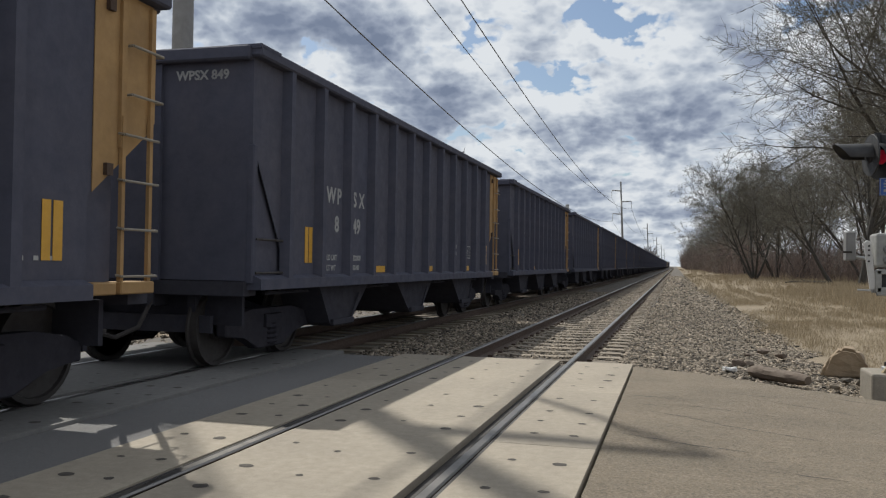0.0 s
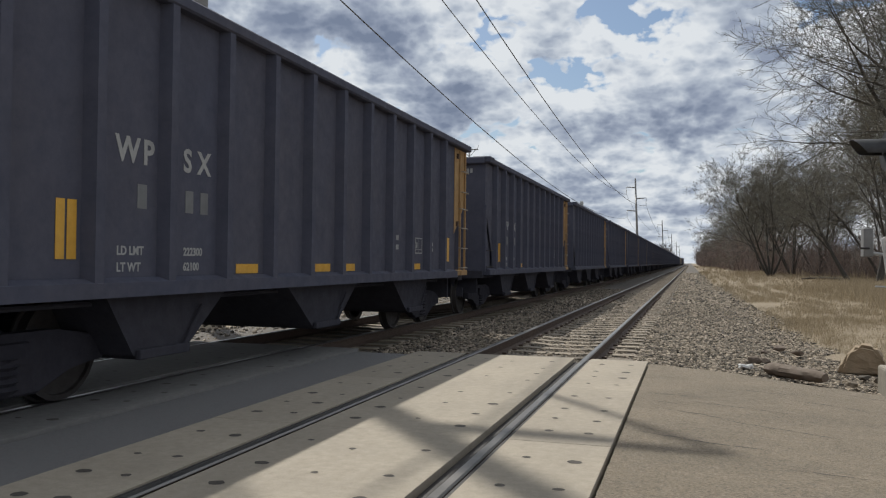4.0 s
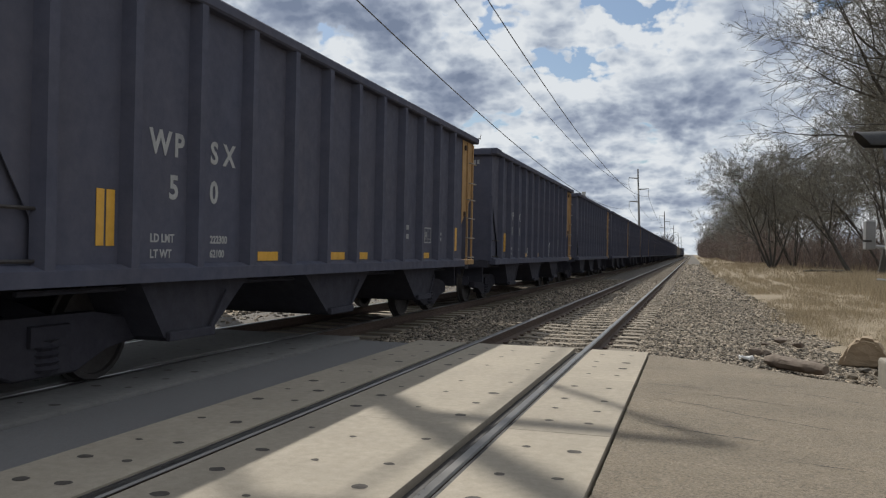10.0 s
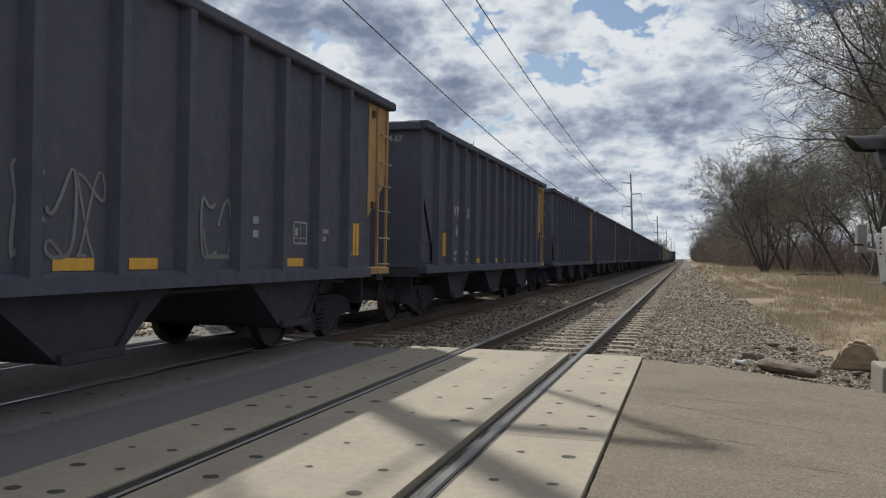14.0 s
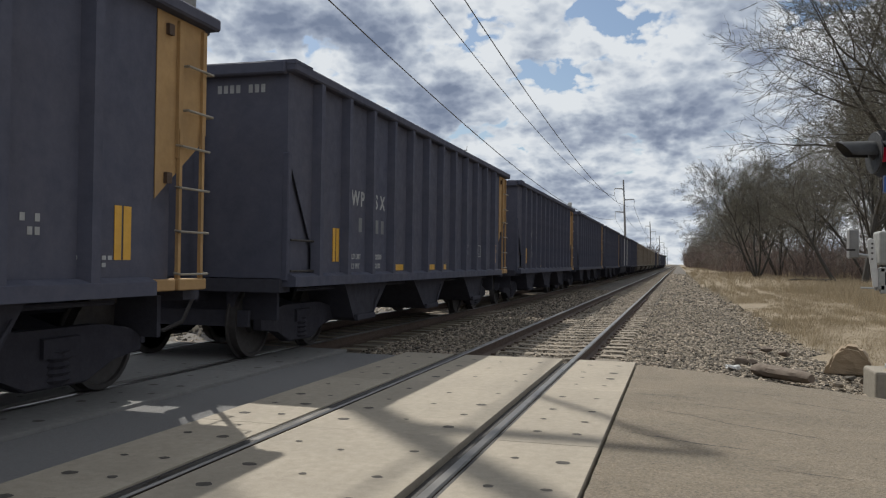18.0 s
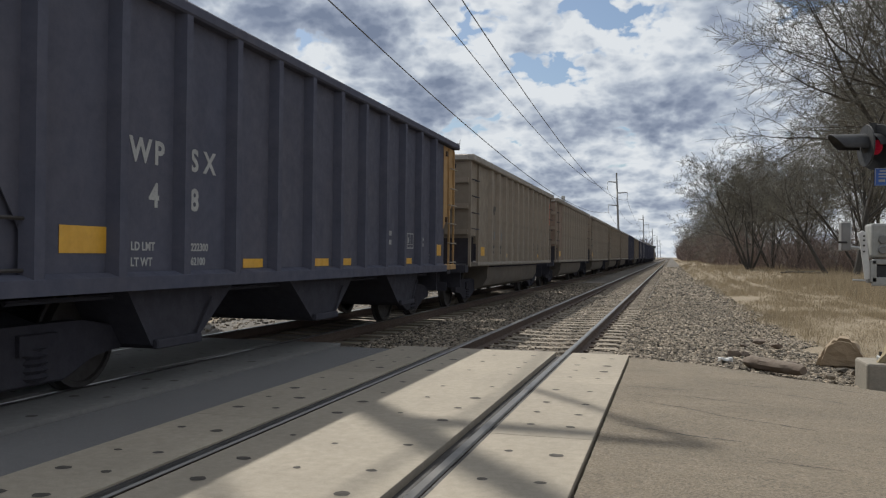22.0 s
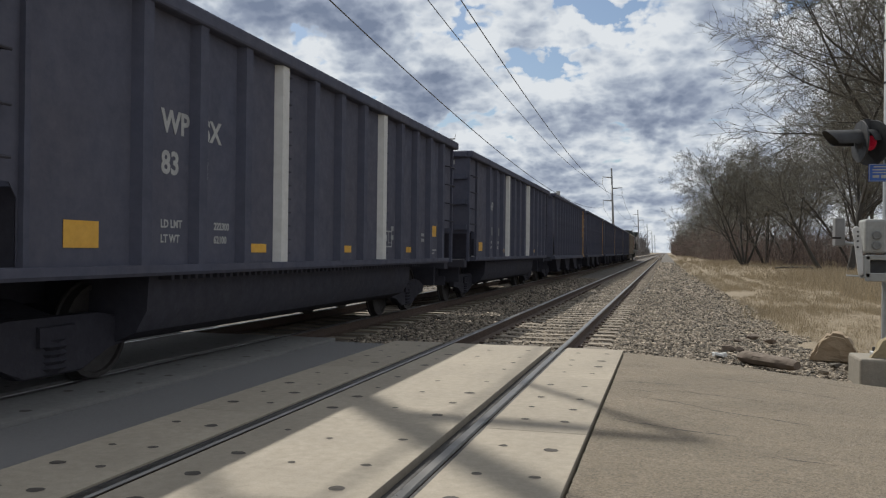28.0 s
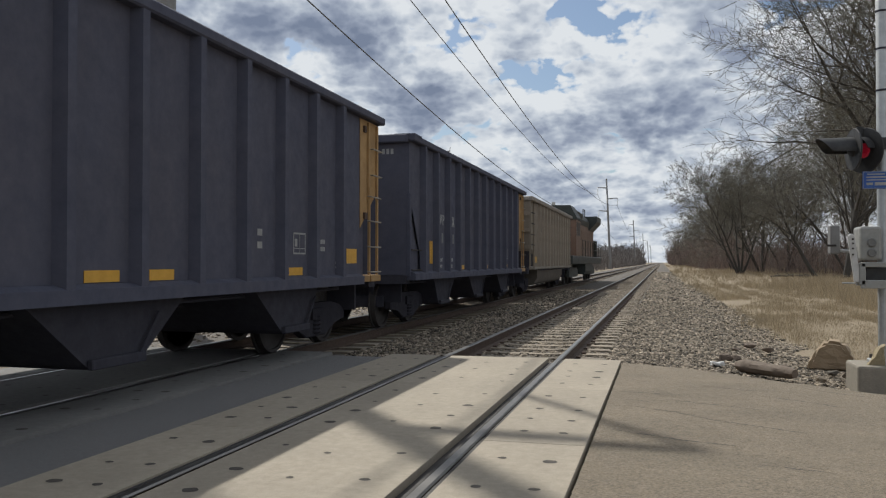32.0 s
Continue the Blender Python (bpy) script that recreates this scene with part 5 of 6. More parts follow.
    bm = bmesh.new()
    soft_box(bm, -0.60, -0.50, 0.088, 0.10, 1.40, 1.425, 0.004)
    part("hasp", bm, STEEL, bx)
    bm = bmesh.new()
    tube(bm, (-0.5, 0.2, 1.36), (-0.02, 0.04, 1.30), 0.02, n=8)
    part("conduit", bm, GALV, bx)
    # a rough wedge of stone set on the footing against the mast
    t = bmesh.new()
    prism(t, [(-0.24, 0.0), (-0.07, 0.0), (-0.07, 0.24), (-0.11, 0.20)], "y", -0.10, 0.04)
    bmesh.ops.subdivide_edges(t, edges=t.edges[:], cuts=3, use_grid_fill=True)
    for v in t.verts:
        v.co += Vector((noise.noise(v.co * 9), noise.noise(v.co * 9 + Vector((5, 0, 0))), noise.noise(v.co * 9 + Vector((0, 7, 0))) * (v.co.z > 0.01))) * 0.028
    w = part("wedge_stone", t, material("wedge_straw", (0.33, 0.27, 0.165), (0.24, 0.195, 0.12), 0.9, grain=14, bump=0.6, bump_scale=30))
    w.location = (X + 0.02, Y - 0.12, 0.062)
    tagged(w, "rough yellowish wedge of stone leaning on the mast", "stone")


build_signal()


# ---- loose things by the road ----
def stone_mesh(name, mat, size, seed, points=18):
    """An angular lump: the hull of a few scattered points, its edges worn off."""
    rng = random.Random(seed)
    bm = bmesh.new()
    for _ in range(points):
        v = Vector((rng.gauss(0, 1), rng.gauss(0, 1), rng.gauss(0, 1))).normalized() * rng.uniform(0.82, 1.12)
        bm.verts.new([c * s for c, s in zip(v, size)])
    hull = bmesh.ops.convex_hull(bm, input=bm.verts[:])
    bmesh.ops.delete(bm, geom=[g for g in hull["geom_interior"] if isinstance(g, bmesh.types.BMVert)], context="VERTS")
    bmesh.ops.bevel(bm, geom=bm.edges[:], offset=0.07 * min(size), segments=1, affect="EDGES")
    bmesh.ops.subdivide_edges(bm, edges=bm.edges[:], cuts=1, use_grid_fill=True)
    for v in bm.verts:
        v.co += v.co.normalized() * noise.fractal(v.co / max(size) * 3.0 + Vector((seed, 0, 0)), 0.8, 2.1, 4) * 0.06 * max(size)
    lo = min(v.co.z for v in bm.verts)
    for v in bm.verts:
        v.co.z = max(0.0, v.co.z - lo - 0.04 * size[2])
    return to_mesh(name, bm, mat)


def build_loose():
    bm = bmesh.new()
    prism(bm, [(-0.33, -0.03), (-0.28, 0.15), (-0.17, 0.31), (-0.07, 0.43), (0.15, 0.40), (0.27, 0.24), (0.33, -0.03)], "y", -0.21, 0.21)
    bmesh.ops.bevel(bm, geom=bm.edges[:], offset=0.05, segments=2, affect="EDGES")
    bmesh.ops.triangulate(bm, faces=bm.faces[:])
    bmesh.ops.subdivide_edges(bm, edges=[e for e in bm.edges if e.calc_length() > 0.09], cuts=2, use_grid_fill=True)
    for v in bm.verts:
        v.co += Vector((noise.noise(v.co * 7), noise.noise(v.co * 7 + Vector((5, 0, 0))), noise.noise(v.co * 7 + Vector((0, 7, 0))))) * 0.02
    b = part("boulder", bm, ROCK)
    b.matrix_basis = pose(2.38, 13.2, -0.28, 0, 0, -12)
    tagged(b, "rough tan boulder on the gravel at the grass edge", "boulder")
    b = put("boulder", stone_mesh("boulder", ROCK, (0.20, 0.18, 0.12), 9), None, (2.75, 12.2, -0.30))
    tagged(b, "low rough tan boulder beside the footing", "boulder")
    bm = bmesh.new()
    n, sides = 12, 10
    rings = []
    rng = random.Random(2)
    for i in range(n + 1):
        f = i / n
        r = 0.105 * (1 - 0.22 * f) * (0.72 if i in (0, n) else 1)
        rings.append([bm.verts.new((r * (1 + rng.uniform(-.1, .1)) * math.cos(2 * math.pi * k / sides), 0.98 * f, 0.9 * r * math.sin(2 * math.pi * k / sides) + 0.095)) for k in range(sides)])
    for a, c in zip(rings, rings[1:]):
        for k in range(sides):
            bm.faces.new((a[k], a[(k + 1) % sides], c[(k + 1) % sides], c[k]))
    bm.faces.new(rings[0][::-1])
    bm.faces.new(rings[-1])
    lg = part("timber_log", bm, LOG, smooth=True)
    lg.matrix_basis = pose(1.02, 12.15, -0.24, 0, 0, -142)
    tagged(lg, "weathered brown timber baulk lying on the gravel", "log")
    bm = bmesh.new()
    rng = random.Random(6)
    for k in range(3):
        t = bmesh.new()
        soft_box(t, -0.09, 0.09, -0.06, 0.06, 0, 0.04, 0.008)
        bmesh.ops.rotate(t, verts=t.verts[:], matrix=Euler((rng.uniform(-.4, .4), rng.uniform(-.4, .4), rng.uniform(0, 3))).to_matrix())
        bmesh.ops.translate(t, verts=t.verts[:], vec=(rng.uniform(-.06, .06), rng.uniform(-.05, .05), 0.02))
        merge(bm, t)
    w = part("litter", bm, WHITE_TRASH)
    w.location = (0.76, 12.35, -0.20)
    tagged(w, "crumpled white litter on the gravel", "litter")
    for k, (x, y, r) in enumerate(((0.92, 13.3, 0.13), (0.62, 12.7, 0.07), (1.08, 13.6, 0.10), (0.35, 12.6, 0.09), (1.7, 14.9, 0.11), (1.5, 15.6, 0.12), (1.62, 12.3, 0.12), (1.2, 15.0, 0.08), (2.2, 12.2, 0.09), (2.35, 11.8, 0.1), (1.95, 11.5, 0.08))):
        c = put("clod", stone_mesh("clod", LOG if k < 8 else STONE, (r, r * 0.8, r * 0.55), 20 + k), None, (x, y, -0.25))
        tagged(c, "dark lump lying among the ballast stones" if k < 8 else "loose grey stone by the footing", "stone", "loose lumps by the road")


    # a long fallen branch in the grass under the trees
    bm = bmesh.new()
    rng = random.Random(5)
    pts = [(10.0 + 0.45 * i, 85.0 + rng.uniform(-0.1, 0.1), -0.12 + 0.05 * i * (1 - i / 9) + rng.uniform(-0.03, 0.03)) for i in range(9)]
    for i, (p, q) in enumerate(zip(pts, pts[1:])):
        tube(bm, p, q, 0.07 + 0.012 * i, 0.082 + 0.012 * i, 7)
    tube(bm, pts[2], (10.5, 84.8, 0.25), 0.045, 0.015, 5)
    tube(bm, pts[4], (11.3, 85.3, 0.32), 0.04, 0.015, 5)
    tagged(part("fallen_branch", bm, BARK, smooth=True), "dark fallen branch lying in the dry grass", "branch")


build_loose()


# ---- ballast stones ----
def scatter_stones(name, spots, seed, label):
    """Many crushed stones as one mesh; spots: rows of x, y, z, size."""
    rng = np.random.default_rng(seed)
    base = bmesh.new()
    bmesh.ops.create_cube(base, size=1.5)
    bmesh.ops.triangulate(base, faces=base.faces[:])
    base.verts.ensure_lookup_table()
    bv = np.array([v.co[:] for v in base.verts])
    bf = np.array([[v.index for v in f.verts] for f in base.faces])
    base.free()
    n, m = len(spots), len(bv)
    spots = np.array(spots)
    v = np.repeat(bv[None], n, 0)
    v = v * (1 + rng.uniform(-0.48, 0.42, (n, m, 1)))
    v = v * rng.uniform(0.5, 1.3, (n, 1, 3))
    a = rng.uniform(0, 6.283, n)
    b = rng.uniform(-0.7, 0.7, n)
    ca, sa, cb, sb = np.cos(a), np.sin(a), np.cos(b), np.sin(b)
    y2 = v[..., 1] * cb[:, None] - v[..., 2] * sb[:, None]
    z2 = v[..., 1] * sb[:, None] + v[..., 2] * cb[:, None]
    x3 = v[..., 0] * ca[:, None] - y2 * sa[:, None]
    y3 = v[..., 0] * sa[:, None] + y2 * ca[:, None]
    v = np.stack((x3, y3, z2 * 0.8), -1) * spots[:, None, 3:4] + spots[:, None, :3]
    f = (bf[None] + (np.arange(n) * m)[:, None, None]).reshape(-1, 3)
    me = bpy.data.meshes.new(name)
    me.vertices.add(n * m)
    me.vertices.foreach_set("co", v.reshape(-1).astype(np.float32))
    me.loops.add(f.size)
    me.loops.foreach_set("vertex_index", f.reshape(-1).astype(np.int32))
    me.polygons.add(len(f))
    me.polygons.foreach_set("loop_start", np.arange(0, f.size, 3, dtype=np.int32))
    me.update(calc_edges=True)
    me.materials.append(STONE)
    tagged(put(name, me), label, "gravel", kind="stuff")


def bed_height(x):
    return -0.19 if x < 0.55 else -0.19 - 0.06 * (x - 0.55) / 0.55 if x < 1.1 else max(-0.30, -0.25 - 0.09 * (x - 1.1) / 0.65)


def build_ballast():
    rng = random.Random(17)

    def spread(x0, x1, y0, y1, per, lo, hi, keep=None):
        out = []
        for _ in range(int((x1 - x0) * (y1 - y0) * per)):
            x, y = rng.uniform(x0, x1), rng.uniform(y0, y1)
            if keep is None or keep(x, y):
                s = lo + (hi - lo) * rng.random() ** 1.7
                out.append((x, y, bed_height(x) + s * 0.2, s))
        return out

    def off_road(x, y):
        e = 11.0
        for (xa, ya), (xb, yb) in zip(ROAD_EDGE, ROAD_EDGE[1:]):
            if xa <= x <= xb:
                e = ya + (yb - ya) * (x - xa) / (xb - xa)
        return y > e + 0.03 and not (x < -0.4 and y < 11.1)

    def ragged(x, y):
        return off_road(x, y) and (y < 13.5 or x < 2.5 + 0.8 * noise.noise(Vector((x * 0.8, y * 0.5, 4.0))))

    def thin(x, y):
        return x < 1.3 or rng.random() < (2.65 + 0.8 * noise.noise(Vector((x * 0.8, y * 0.35, 4.0))) - x) / 0.7

    scatter_stones("shoulder_stones", spread(-0.78, 3.0, 9.0, 17, 760, 0.010, 0.036, ragged) + spread(-0.78, 2.9, 17, 30, 340, 0.016, 0.036, thin) + spread(-0.7, 2.2, 30, 60, 90, 0.035, 0.065, thin) + spread(-0.7, 1.5, 60, 120, 26, 0.06, 0.11, thin),
                   3, "crushed grey-brown ballast stones on the track shoulder")
    scatter_stones("edge_stones", spread(-0.4, 2.6, 8.6, 11.2, 14, 0.008, 0.022, lambda x, y: not off_road(x, y - 0.0) and off_road(x, y + rng.uniform(0.05, 0.5))), 4, "stray gravel at the road's edge")
    mid = spread(-4.78, -3.36, 11.05, 22, 380, 0.018, 0.036) + spread(-4.78, -3.36, 22, 45, 100, 0.028, 0.048)
    scatter_stones("middle_stones", mid, 5, "ballast stones between the two tracks")

    def crib(x, y):
        k = (y - 11.3 + 0.32) % 0.64 - 0.32
        return abs(k) > 0.13 and abs(abs(x - TRACK_A) - HALF_GAUGE) > 0.06
    scatter_stones("crib_stones", spread(-3.36, -0.78, 11.05, 24, 240, 0.018, 0.034, crib) + spread(-3.36, -0.78, 24, 45, 60, 0.025, 0.04, crib), 6, "ballast stones between the ties")
    far = []
    for _ in range(2600):
        far.append((rng.uniform(-10.5, -8.0), rng.uniform(2, 40), -0.2, rng.uniform(0.03, 0.055)))
    scatter_stones("verge_stones", [s for s in far if s[1] > 10.7], 7, "sunlit ballast stones beyond the far track")


build_ballast()


# ---- dry grass ----
def build_grass():
    rng = np.random.default_rng(23)
    tri_v = []

    def blades(n, x0, x1, y0, y1, lo, hi, width, power=1.0, rough=0.35):
        tufts = max(1, n // 9)
        pick = rng.integers(0, tufts, n)
        wide = 0.05 + 6 * width
        x = (x0 + (x1 - x0) * rng.uniform(0, 1, tufts) ** power)[pick] + rng.normal(0, wide, n)
        y = rng.uniform(y0, y1, tufts)[pick] + rng.normal(0, wide * 1.3, n)
        keep = np.array([noise.noise(Vector((a * 0.55, b * 0.35, 3.0))) > -rough + 0.22 * (b < 22 and a < 3.4) for a, b in zip(x, y)])
        track = np.interp(y, [18, 23, 34, 42, 60, 90], [5.3, 4.95, 4.55, 3.4, 3.0, 3.2])
        worn = np.minimum(np.abs(x - track), np.abs(x - track - 1.5)) < 0.24
        keep &= ~(worn & (rng.uniform(0, 1, n) < 0.7))
        x, y = x[keep], y[keep]
        n = len(x)
        patch = np.array([0.75 + 0.6 * noise.noise(Vector((a * 0.3, b * 0.2, 8.0))) for a, b in zip(x, y)])
        h = rng.uniform(lo, hi, n) * patch
        a = rng.uniform(0, 6.283, n)
        lean = rng.uniform(0.1, 0.8, n) * h
        la = rng.uniform(0, 6.283, n)
        w = width * rng.uniform(0.6, 1.3, n)
        z = np.full(n, -0.32)
        p0 = np.stack((x - np.cos(a) * w, y - np.sin(a) * w, z), -1)
        p1 = np.stack((x + np.cos(a) * w, y + np.sin(a) * w, z), -1)
        p2 = np.stack((x + np.cos(la) * lean, y + np.sin(la) * lean, z + 0.06 + h), -1)
        tri_v.append(np.stack((p0, p1, p2), 1).reshape(-1, 3))

    blades(85000, 2.4, 7.5, 12.2, 26, 0.03, 0.15, 0.0030, 0.8, 0.6)
    blades(100000, 1.8, 12, 20, 60, 0.05, 0.24, 0.0045, 0.8)
    blades(26000, 6.4, 16, 24, 62, 0.45, 1.05, 0.006, 1.0, 0.15)
    blades(9000, 2.2, 6, 17, 40, 0.15, 0.42, 0.004, 1.0, -0.1)
    blades(60000, 1.3, 26, 48, 150, 0.15, 0.6, 0.011, 0.8, 0.5)
    blades(20000, 1.6, 40, 120, 420, 0.3, 0.8, 0.035, 0.8, 0.6)
    blades(5000, -30, -10.3, 15, 90, 0.1, 0.4, 0.015)
    v = np.concatenate(tri_v)
    me = bpy.data.meshes.new("dry_grass")
    n = len(v)
    me.vertices.add(n)
    me.vertices.foreach_set("co", v.reshape(-1).astype(np.float32))
    me.loops.add(n)
    me.loops.foreach_set("vertex_index", np.arange(n, dtype=np.int32))
    me.polygons.add(n // 3)
    me.polygons.foreach_set("loop_start", np.arange(0, n, 3, dtype=np.int32))
    me.update(calc_edges=True)
    me.materials.append(GRASS)
    tagged(put("dry_grass", me), "tan dry winter grass along the verge", "grass", kind="stuff")


build_grass()


# ---- bare trees ----
class Tubes:
    """Gathers many tapered tubes into one mesh."""
    def __init__(self):
        self.v, self.f = [], []

    def spur(self, p, q, r):
        d = (q - p).normalized()
        u = d.orthogonal().normalized()
        w = d.cross(u)
        b = len(self.v)
        self.v += [p + u * r, p - u * (0.5 * r) + w * (0.87 * r), p - u * (0.5 * r) - w * (0.87 * r), q]
        self.f += [(b, b + 1, b + 3), (b + 1, b + 2, b + 3), (b + 2, b, b + 3)]

    def add(self, p, q, r0, r1, n):
        d = (q - p)
        if d.length < 1e-6:
            return
        d.normalize()
        u = d.orthogonal().normalized()
        w = d.cross(u)
        b = len(self.v)
        for c, r in ((p, r0), (q, r1)):
            for i in range(n):
                a = 6.2832 * i / n
                self.v.append(c + u * (r * math.cos(a)) + w * (r * math.sin(a)))
        for i in range(n):
            j = (i + 1) % n
            self.f.append((b + i, b + j, b + n + j, b + n + i))


def bare_tree(seed, height, reach, lean=(0, 0), stems=1, twig_r=0.009, kids=(8, 7, 6, 5), fork=0.22, spurs=3):
    """A leafless tree with arching limbs: trunk and limbs in one mesh, the fine twigs in another."""
    rng = random.Random(seed)
    wood, twigs = Tubes(), Tubes()
    last = len(kids)

    def grow(p, d, length, r, level):
        segs = (8, 8, 6, 4, 3)[level]
        sag = rng.uniform(0.02, 0.13) if level else rng.uniform(0.0, 0.07) * (stems > 1)
        side = d.cross(Vector((rng.gauss(0, 1), rng.gauss(0, 1), rng.gauss(0, 1)))).normalized() * rng.uniform(0.0, 0.07)
        pts, radii, ways = [p.copy()], [r], []
        for i in range(segs):
            f = (i + 1) / segs
            wob = Vector((rng.gauss(0, 1), rng.gauss(0, 1), rng.gauss(0, 0.7))) * (0.05 + 0.025 * level)
            rise = 0.10 * (1 - f) if level < 2 else 0.035
            d = (d + wob + side + Vector((0, 0, rise - sag * f))).normalized()
            q = pts[-1] + d * (length / segs)
            r2 = max(twig_r * 0.55, r * (1 - 0.72 * f ** 0.8))
            (wood if level < 3 else twigs).add(pts[-1], q, radii[-1], r2, 8 if level == 0 else 5 if level < 2 else 4 if level < 3 else 3)
            pts.append(q)
            radii.append(r2)
            ways.append(d.copy())

        def at(f):
            i = min(segs - 1, int(f * segs))
            return pts[i].lerp(pts[i + 1], f * segs - i), ways[i], radii[i]

        if level >= last:
            for k in range(spurs):
                s_, w, _ = at(rng.uniform(0.15, 1.0))
                e = (w + Vector((rng.gauss(0, .6), rng.gauss(0, .6), rng.gauss(0.1, .5)))).normalized()
                twigs.spur(s_, s_ + e * length * rng.uniform(0.3, 0.7), twig_r * 0.7)
            return
        n = kids[level] + rng.choice((-1, 0, 0, 1))
        turn = rng.uniform(0, 6.28)
        start = fork if level == 0 else 0.22
        for k in range(n):
            f = start + (0.97 - start) * (k + rng.uniform(0.1, 0.9)) / n
            s_, w, rr = at(f)
            turn += 2.4 + rng.gauss(0, 0.35)
            u = w.orthogonal().normalized()
            u = u * math.cos(turn) + w.cross(u) * math.sin(turn)
            ang = rng.uniform(0.75, 1.15) - 0.35 * f if level == 0 else rng.uniform(0.55, 0.95)
            share = reach * (1.05 - 0.45 * f) if level == 0 else rng.uniform(0.50, 0.78) * (1.08 - 0.45 * f)
            grow(s_, (w * math.cos(ang) + u * math.sin(ang)).normalized(), length * share, max(twig_r, rr * rng.uniform(0.52, 0.74)), level + 1)
        grow(pts[-1], d, length * 0.42, radii[-1], level + 1)

    for s in range(stems):
        a = 6.283 * s / stems + rng.uniform(-.4, .4)
        tilt = 0.0 if stems == 1 else rng.uniform(0.35, 0.8)
        d = Vector((lean[0] + tilt * math.cos(a), lean[1] + tilt * math.sin(a), 1)).normalized()
        off = 0.2 * (stems > 1)
        grow(Vector((off * math.cos(a), off * math.sin(a), 0)), d, height * rng.uniform(0.66, 0.76), height * (0.018 if stems == 1 else 0.011), 0)
    t = empty("bare_tree")
    put("trunk", pydata("trunk", wood.v, wood.f, BARK), t)
    put("crown", pydata("crown", twigs.v, twigs.f, TWIG), t, label="leafless crown of fine grey-brown twigs")
    return t


def build_trees():
    kinds = [bare_tree(3, 25, 0.80, (-0.04, 0.0), 1, 0.017, (17, 9, 7, 6), 0.14, 4), bare_tree(8, 20, 0.70, (-0.05, -0.05), 1, 0.016, (13, 8, 6, 5), 0.18, 4),
             bare_tree(15, 15, 0.66, (-0.1, 0), 5, 0.016, (6, 6, 5, 4), 0.30), bare_tree(27, 17, 0.60, (0, 0), 1, 0.018, (8, 7, 6, 3), 0.25, 2), bare_tree(33, 15, 0.68, (-0.15, 0.0), 3, 0.017, (6, 6, 5, 3), 0.25, 2),
             bare_tree(41, 13, 0.50, (-0.62, 0.0), 1, 0.014, (7, 6, 5, 4), 0.35)]
    for k in kinds:
        tagged(k, "tall leafless grey-brown tree beside the tracks", "tree", "bare trees along the railway")
    plan = [(0, 17.2, 60, 0, 1.0), (5, 14.6, 88, 0, 1.0), (1, 17.2, 88, 40, 1.0), (2, 9.6, 112, 75, 1.0), (4, 19.5, 98, 200, 1.05), (1, 22, 112, 20, 1.15), (2, 13.6, 126, 0, 0.95), (4, 16.5, 124, 150, 1.1),
            (4, 12.4, 158, 90, 1.05), (3, 19, 140, 220, 1.1), (3, 15.5, 172, 60, 1.1), (4, 12.4, 196, 260, 1.0), (4, 17, 205, 310, 1.0), (3, 13.8, 232, 130, 1.0), (4, 12.6, 262, 15, 0.95),
            (3, 14.5, 300, 100, 1.0), (4, 12.8, 340, 200, 1.0), (3, 14, 385, 45, 1.0), (4, 12.8, 430, 280, 1.0), (3, 14, 480, 190, 0.9), (4, 13, 540, 66, 1.0), (3, 13, 610, 10, 1.0),
            (3, 27, 92, 300, 1.2), (4, 32, 110, 250, 1.2), (3, 28, 130, 170, 1.1), (4, 25, 160, 33, 1.1), (3, 36, 140, 123, 1.2)]
    used = set()
    for k, x, y, turn, size in plan:
        m = pose(x, y, -0.35, 0, 0, turn)
        if k in used:
            t = copy_thing(kinds[k], m)
        else:
            used.add(k)
            t = kinds[k]
            t.matrix_basis = m
        t.scale = (size, size, size)


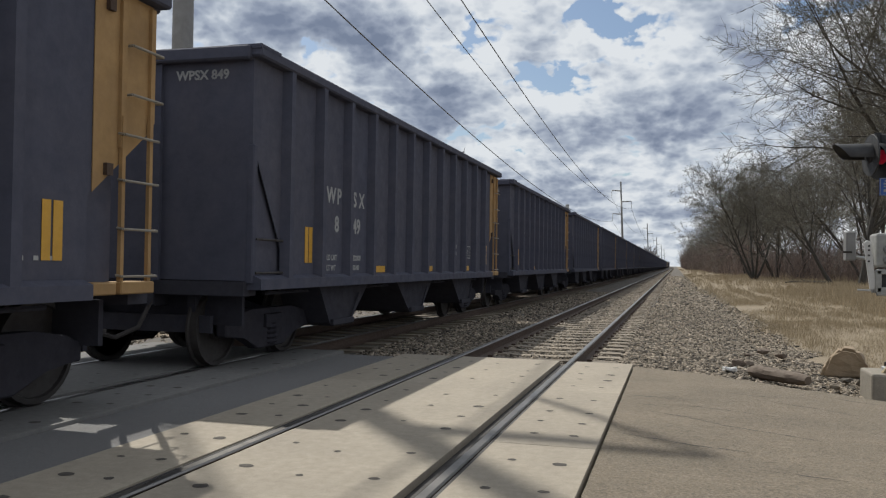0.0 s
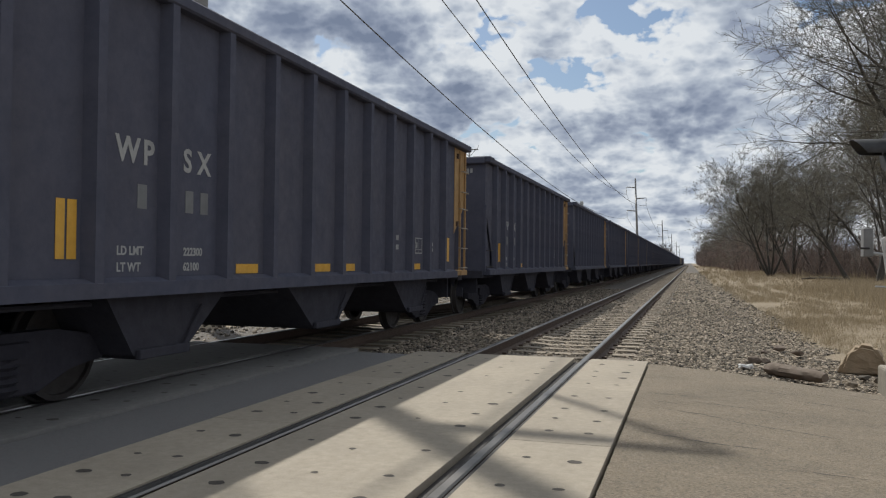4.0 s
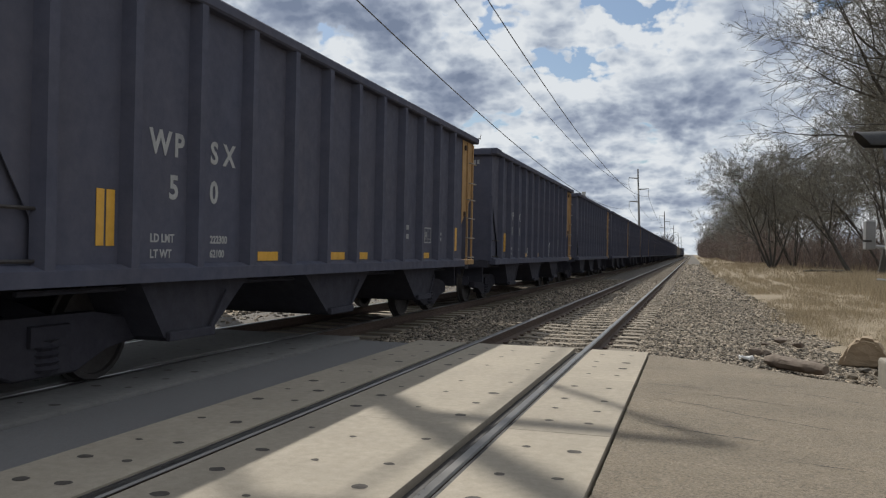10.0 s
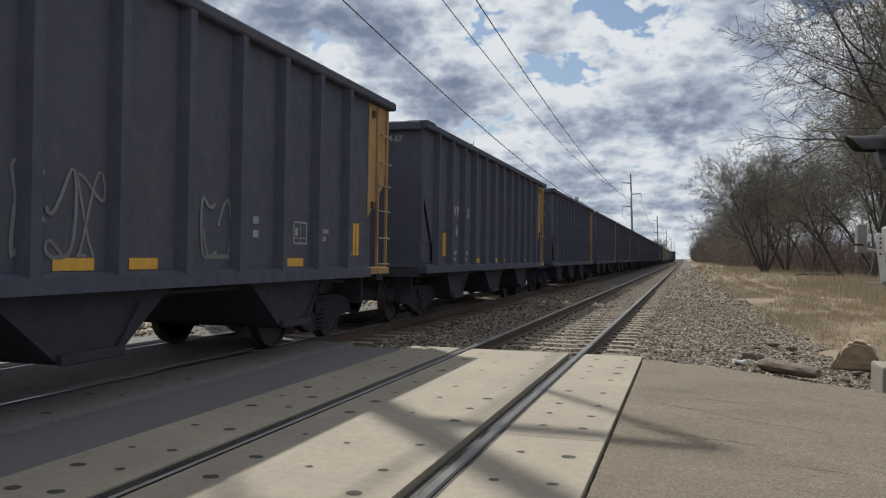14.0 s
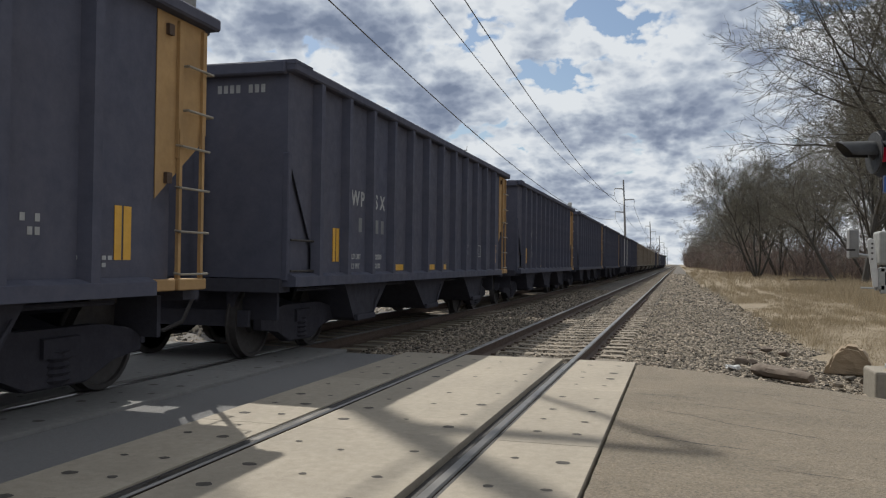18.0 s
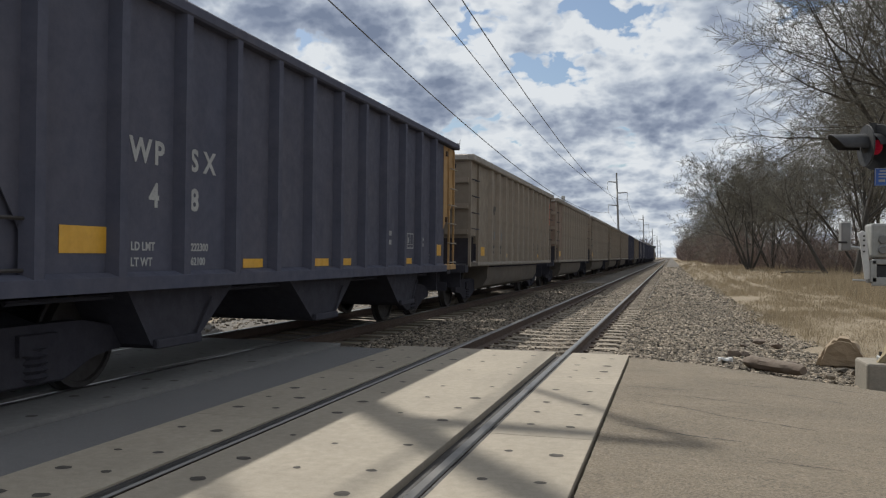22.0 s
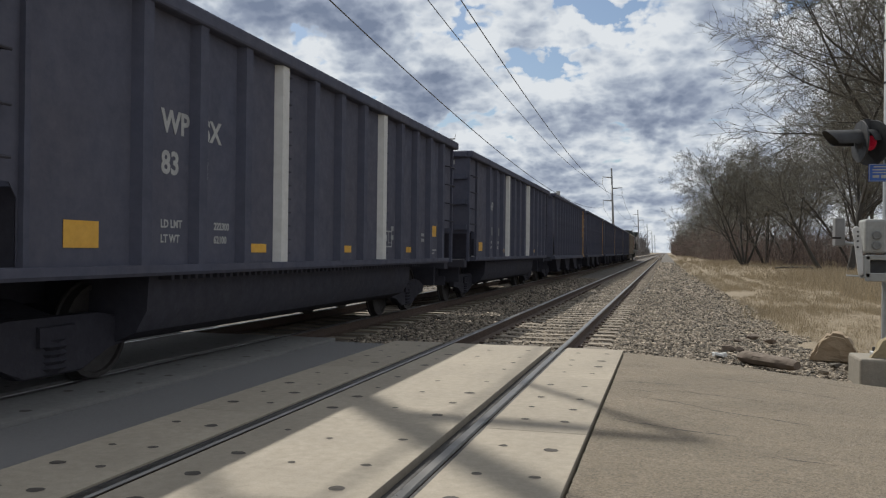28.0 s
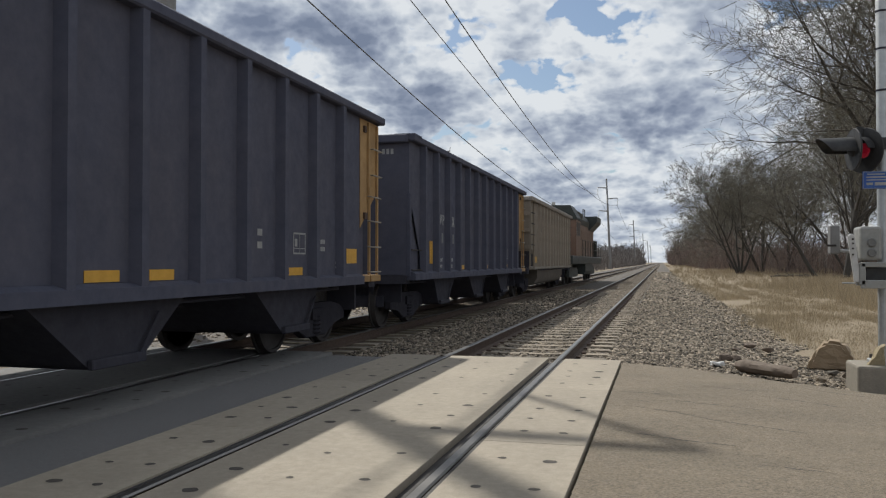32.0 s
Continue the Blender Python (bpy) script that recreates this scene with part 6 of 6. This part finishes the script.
def build_brush():
    """Brown thicket under the trees, and the low woods at the horizon, as countless thin stems."""
    rng = random.Random(77)
    tb = Tubes()

    def stem(x, y, h, r, kids):
        p = Vector((x, y, -0.4))
        d = Vector((rng.gauss(0, 0.22), rng.gauss(0, 0.22), 1)).normalized()
        for i in range(3):
            q = p + d * (h / 3)
            tb.add(p, q, r * (1 - 0.3 * i), r * (0.7 - 0.3 * i) + 0.004, 3)
            for k in range(kids):
                e = (d + Vector((rng.gauss(0, .7), rng.gauss(0, .7), rng.gauss(0.1, .3)))).normalized()
                s = p.lerp(q, rng.random())
                tb.spur(s, s + e * h * rng.uniform(0.15, 0.38), r * 0.45)
            p = q
            d = (d + Vector((rng.gauss(0, .2), rng.gauss(0, .2), 0))).normalized()

    for _ in range(1300):
        y = 96 + 240 * rng.random() ** 1.4
        x = 12.0 + max(0.0, (120 - y) * 0.14) + 20 * rng.random() ** 1.3
        stem(x, y, rng.uniform(1.6, 6.0), rng.uniform(0.02, 0.045), 7)
    for _ in range(1000):
        y = 150 + 270 * rng.random()
        stem(8.6 + 8 * rng.random() ** 1.4, y, rng.uniform(4.0, 8.5), rng.uniform(0.035, 0.07), 8)
    for _ in range(1000):
        y = 230 + 700 * rng.random() ** 1.4
        stem(10.6 + 14 * rng.random() ** 1.5, y, rng.uniform(4, 10), rng.uniform(0.07, 0.16), 6)
    for _ in range(500):
        y = 330 + 480 * rng.random()
        stem(5.2 + 5 * rng.random(), y, rng.uniform(5, 11), rng.uniform(0.10, 0.20), 6)
    tagged(put("thicket", pydata("thicket", tb.v, tb.f, BRUSH)), "rosy brown leafless thicket under the trees", "brush", kind="stuff")
    tb = Tubes()
    for k in range(2600):
        a = rng.uniform(-0.17, -0.008) if k < 2000 else rng.uniform(-0.75, -0.17)
        dist = rng.uniform(380, 620)
        stem(dist * math.sin(a) - 8, dist * math.cos(a), rng.uniform(4, 10.5), rng.uniform(0.2, 0.5), 5)
    for _ in range(2200):
        stem(rng.uniform(24, 150), rng.uniform(150, 330), rng.uniform(3, 7.5), rng.uniform(0.1, 0.25), 6)
    for _ in range(1500):
        y = 110 + 500 * rng.random()
        stem(-10.9 - 30 * rng.random() ** 1.9, y, rng.uniform(1.5, 5.0), rng.uniform(0.06, 0.14), 6)
    for _ in range(900):
        y = 40 + 340 * rng.random()
        stem(rng.uniform(-34, -11), y, rng.uniform(0.5, 1.6), rng.uniform(0.02, 0.04), 3)
    tagged(put("far_wood", pydata("far_wood", tb.v, tb.f, FARWOOD)), "low grey leafless woods at the horizon", "woods", kind="stuff")


build_trees()
build_brush()


# ---- what moves ----
def motions():
    marks = [t for t, _ in OFFSET]
    for j, car in CARS:
        walk(car, [(t, pose(TRACK_B, CAR_PITCH * j - 20.0 * t + offset(t), 0)) for t in marks])
    walk(LOCO, [(t, pose(TRACK_B, CAR_PITCH * 45 + 1.3 - 20.0 * t + offset(t), 0)) for t in marks])

    def rolled(t, radius):
        return math.degrees((20.0 * t - offset(t) + OFFSET[0][1]) / radius)

    steps = [k / FPS for k in range(32 * FPS + 1)]
    turning = {}
    every = [(w, o, 0.457) for _, car in CARS for b in car.children if b.name.startswith("bogie") for w in b.children if w.name.startswith("wheelset") for o in (w.location.y,)]
    every += [(w, o, 0.533) for w, o in LOCO_WHEELS]
    for w, o, r in every:
        key = (round(o, 2), r)
        if key not in turning:
            walk(w, [(t, pose(0, o, r, rolled(t, r) % 360)) for t in steps])
            turning[key] = w.animation_data.action
        else:
            # the same rolling, shared by all wheelsets of that size
            w.rotation_mode = "QUATERNION"
            w.animation_data_create()
            w.animation_data.action = turning[key]
            w.animation_data.action_slot = turning[key].slots[0]


motions()
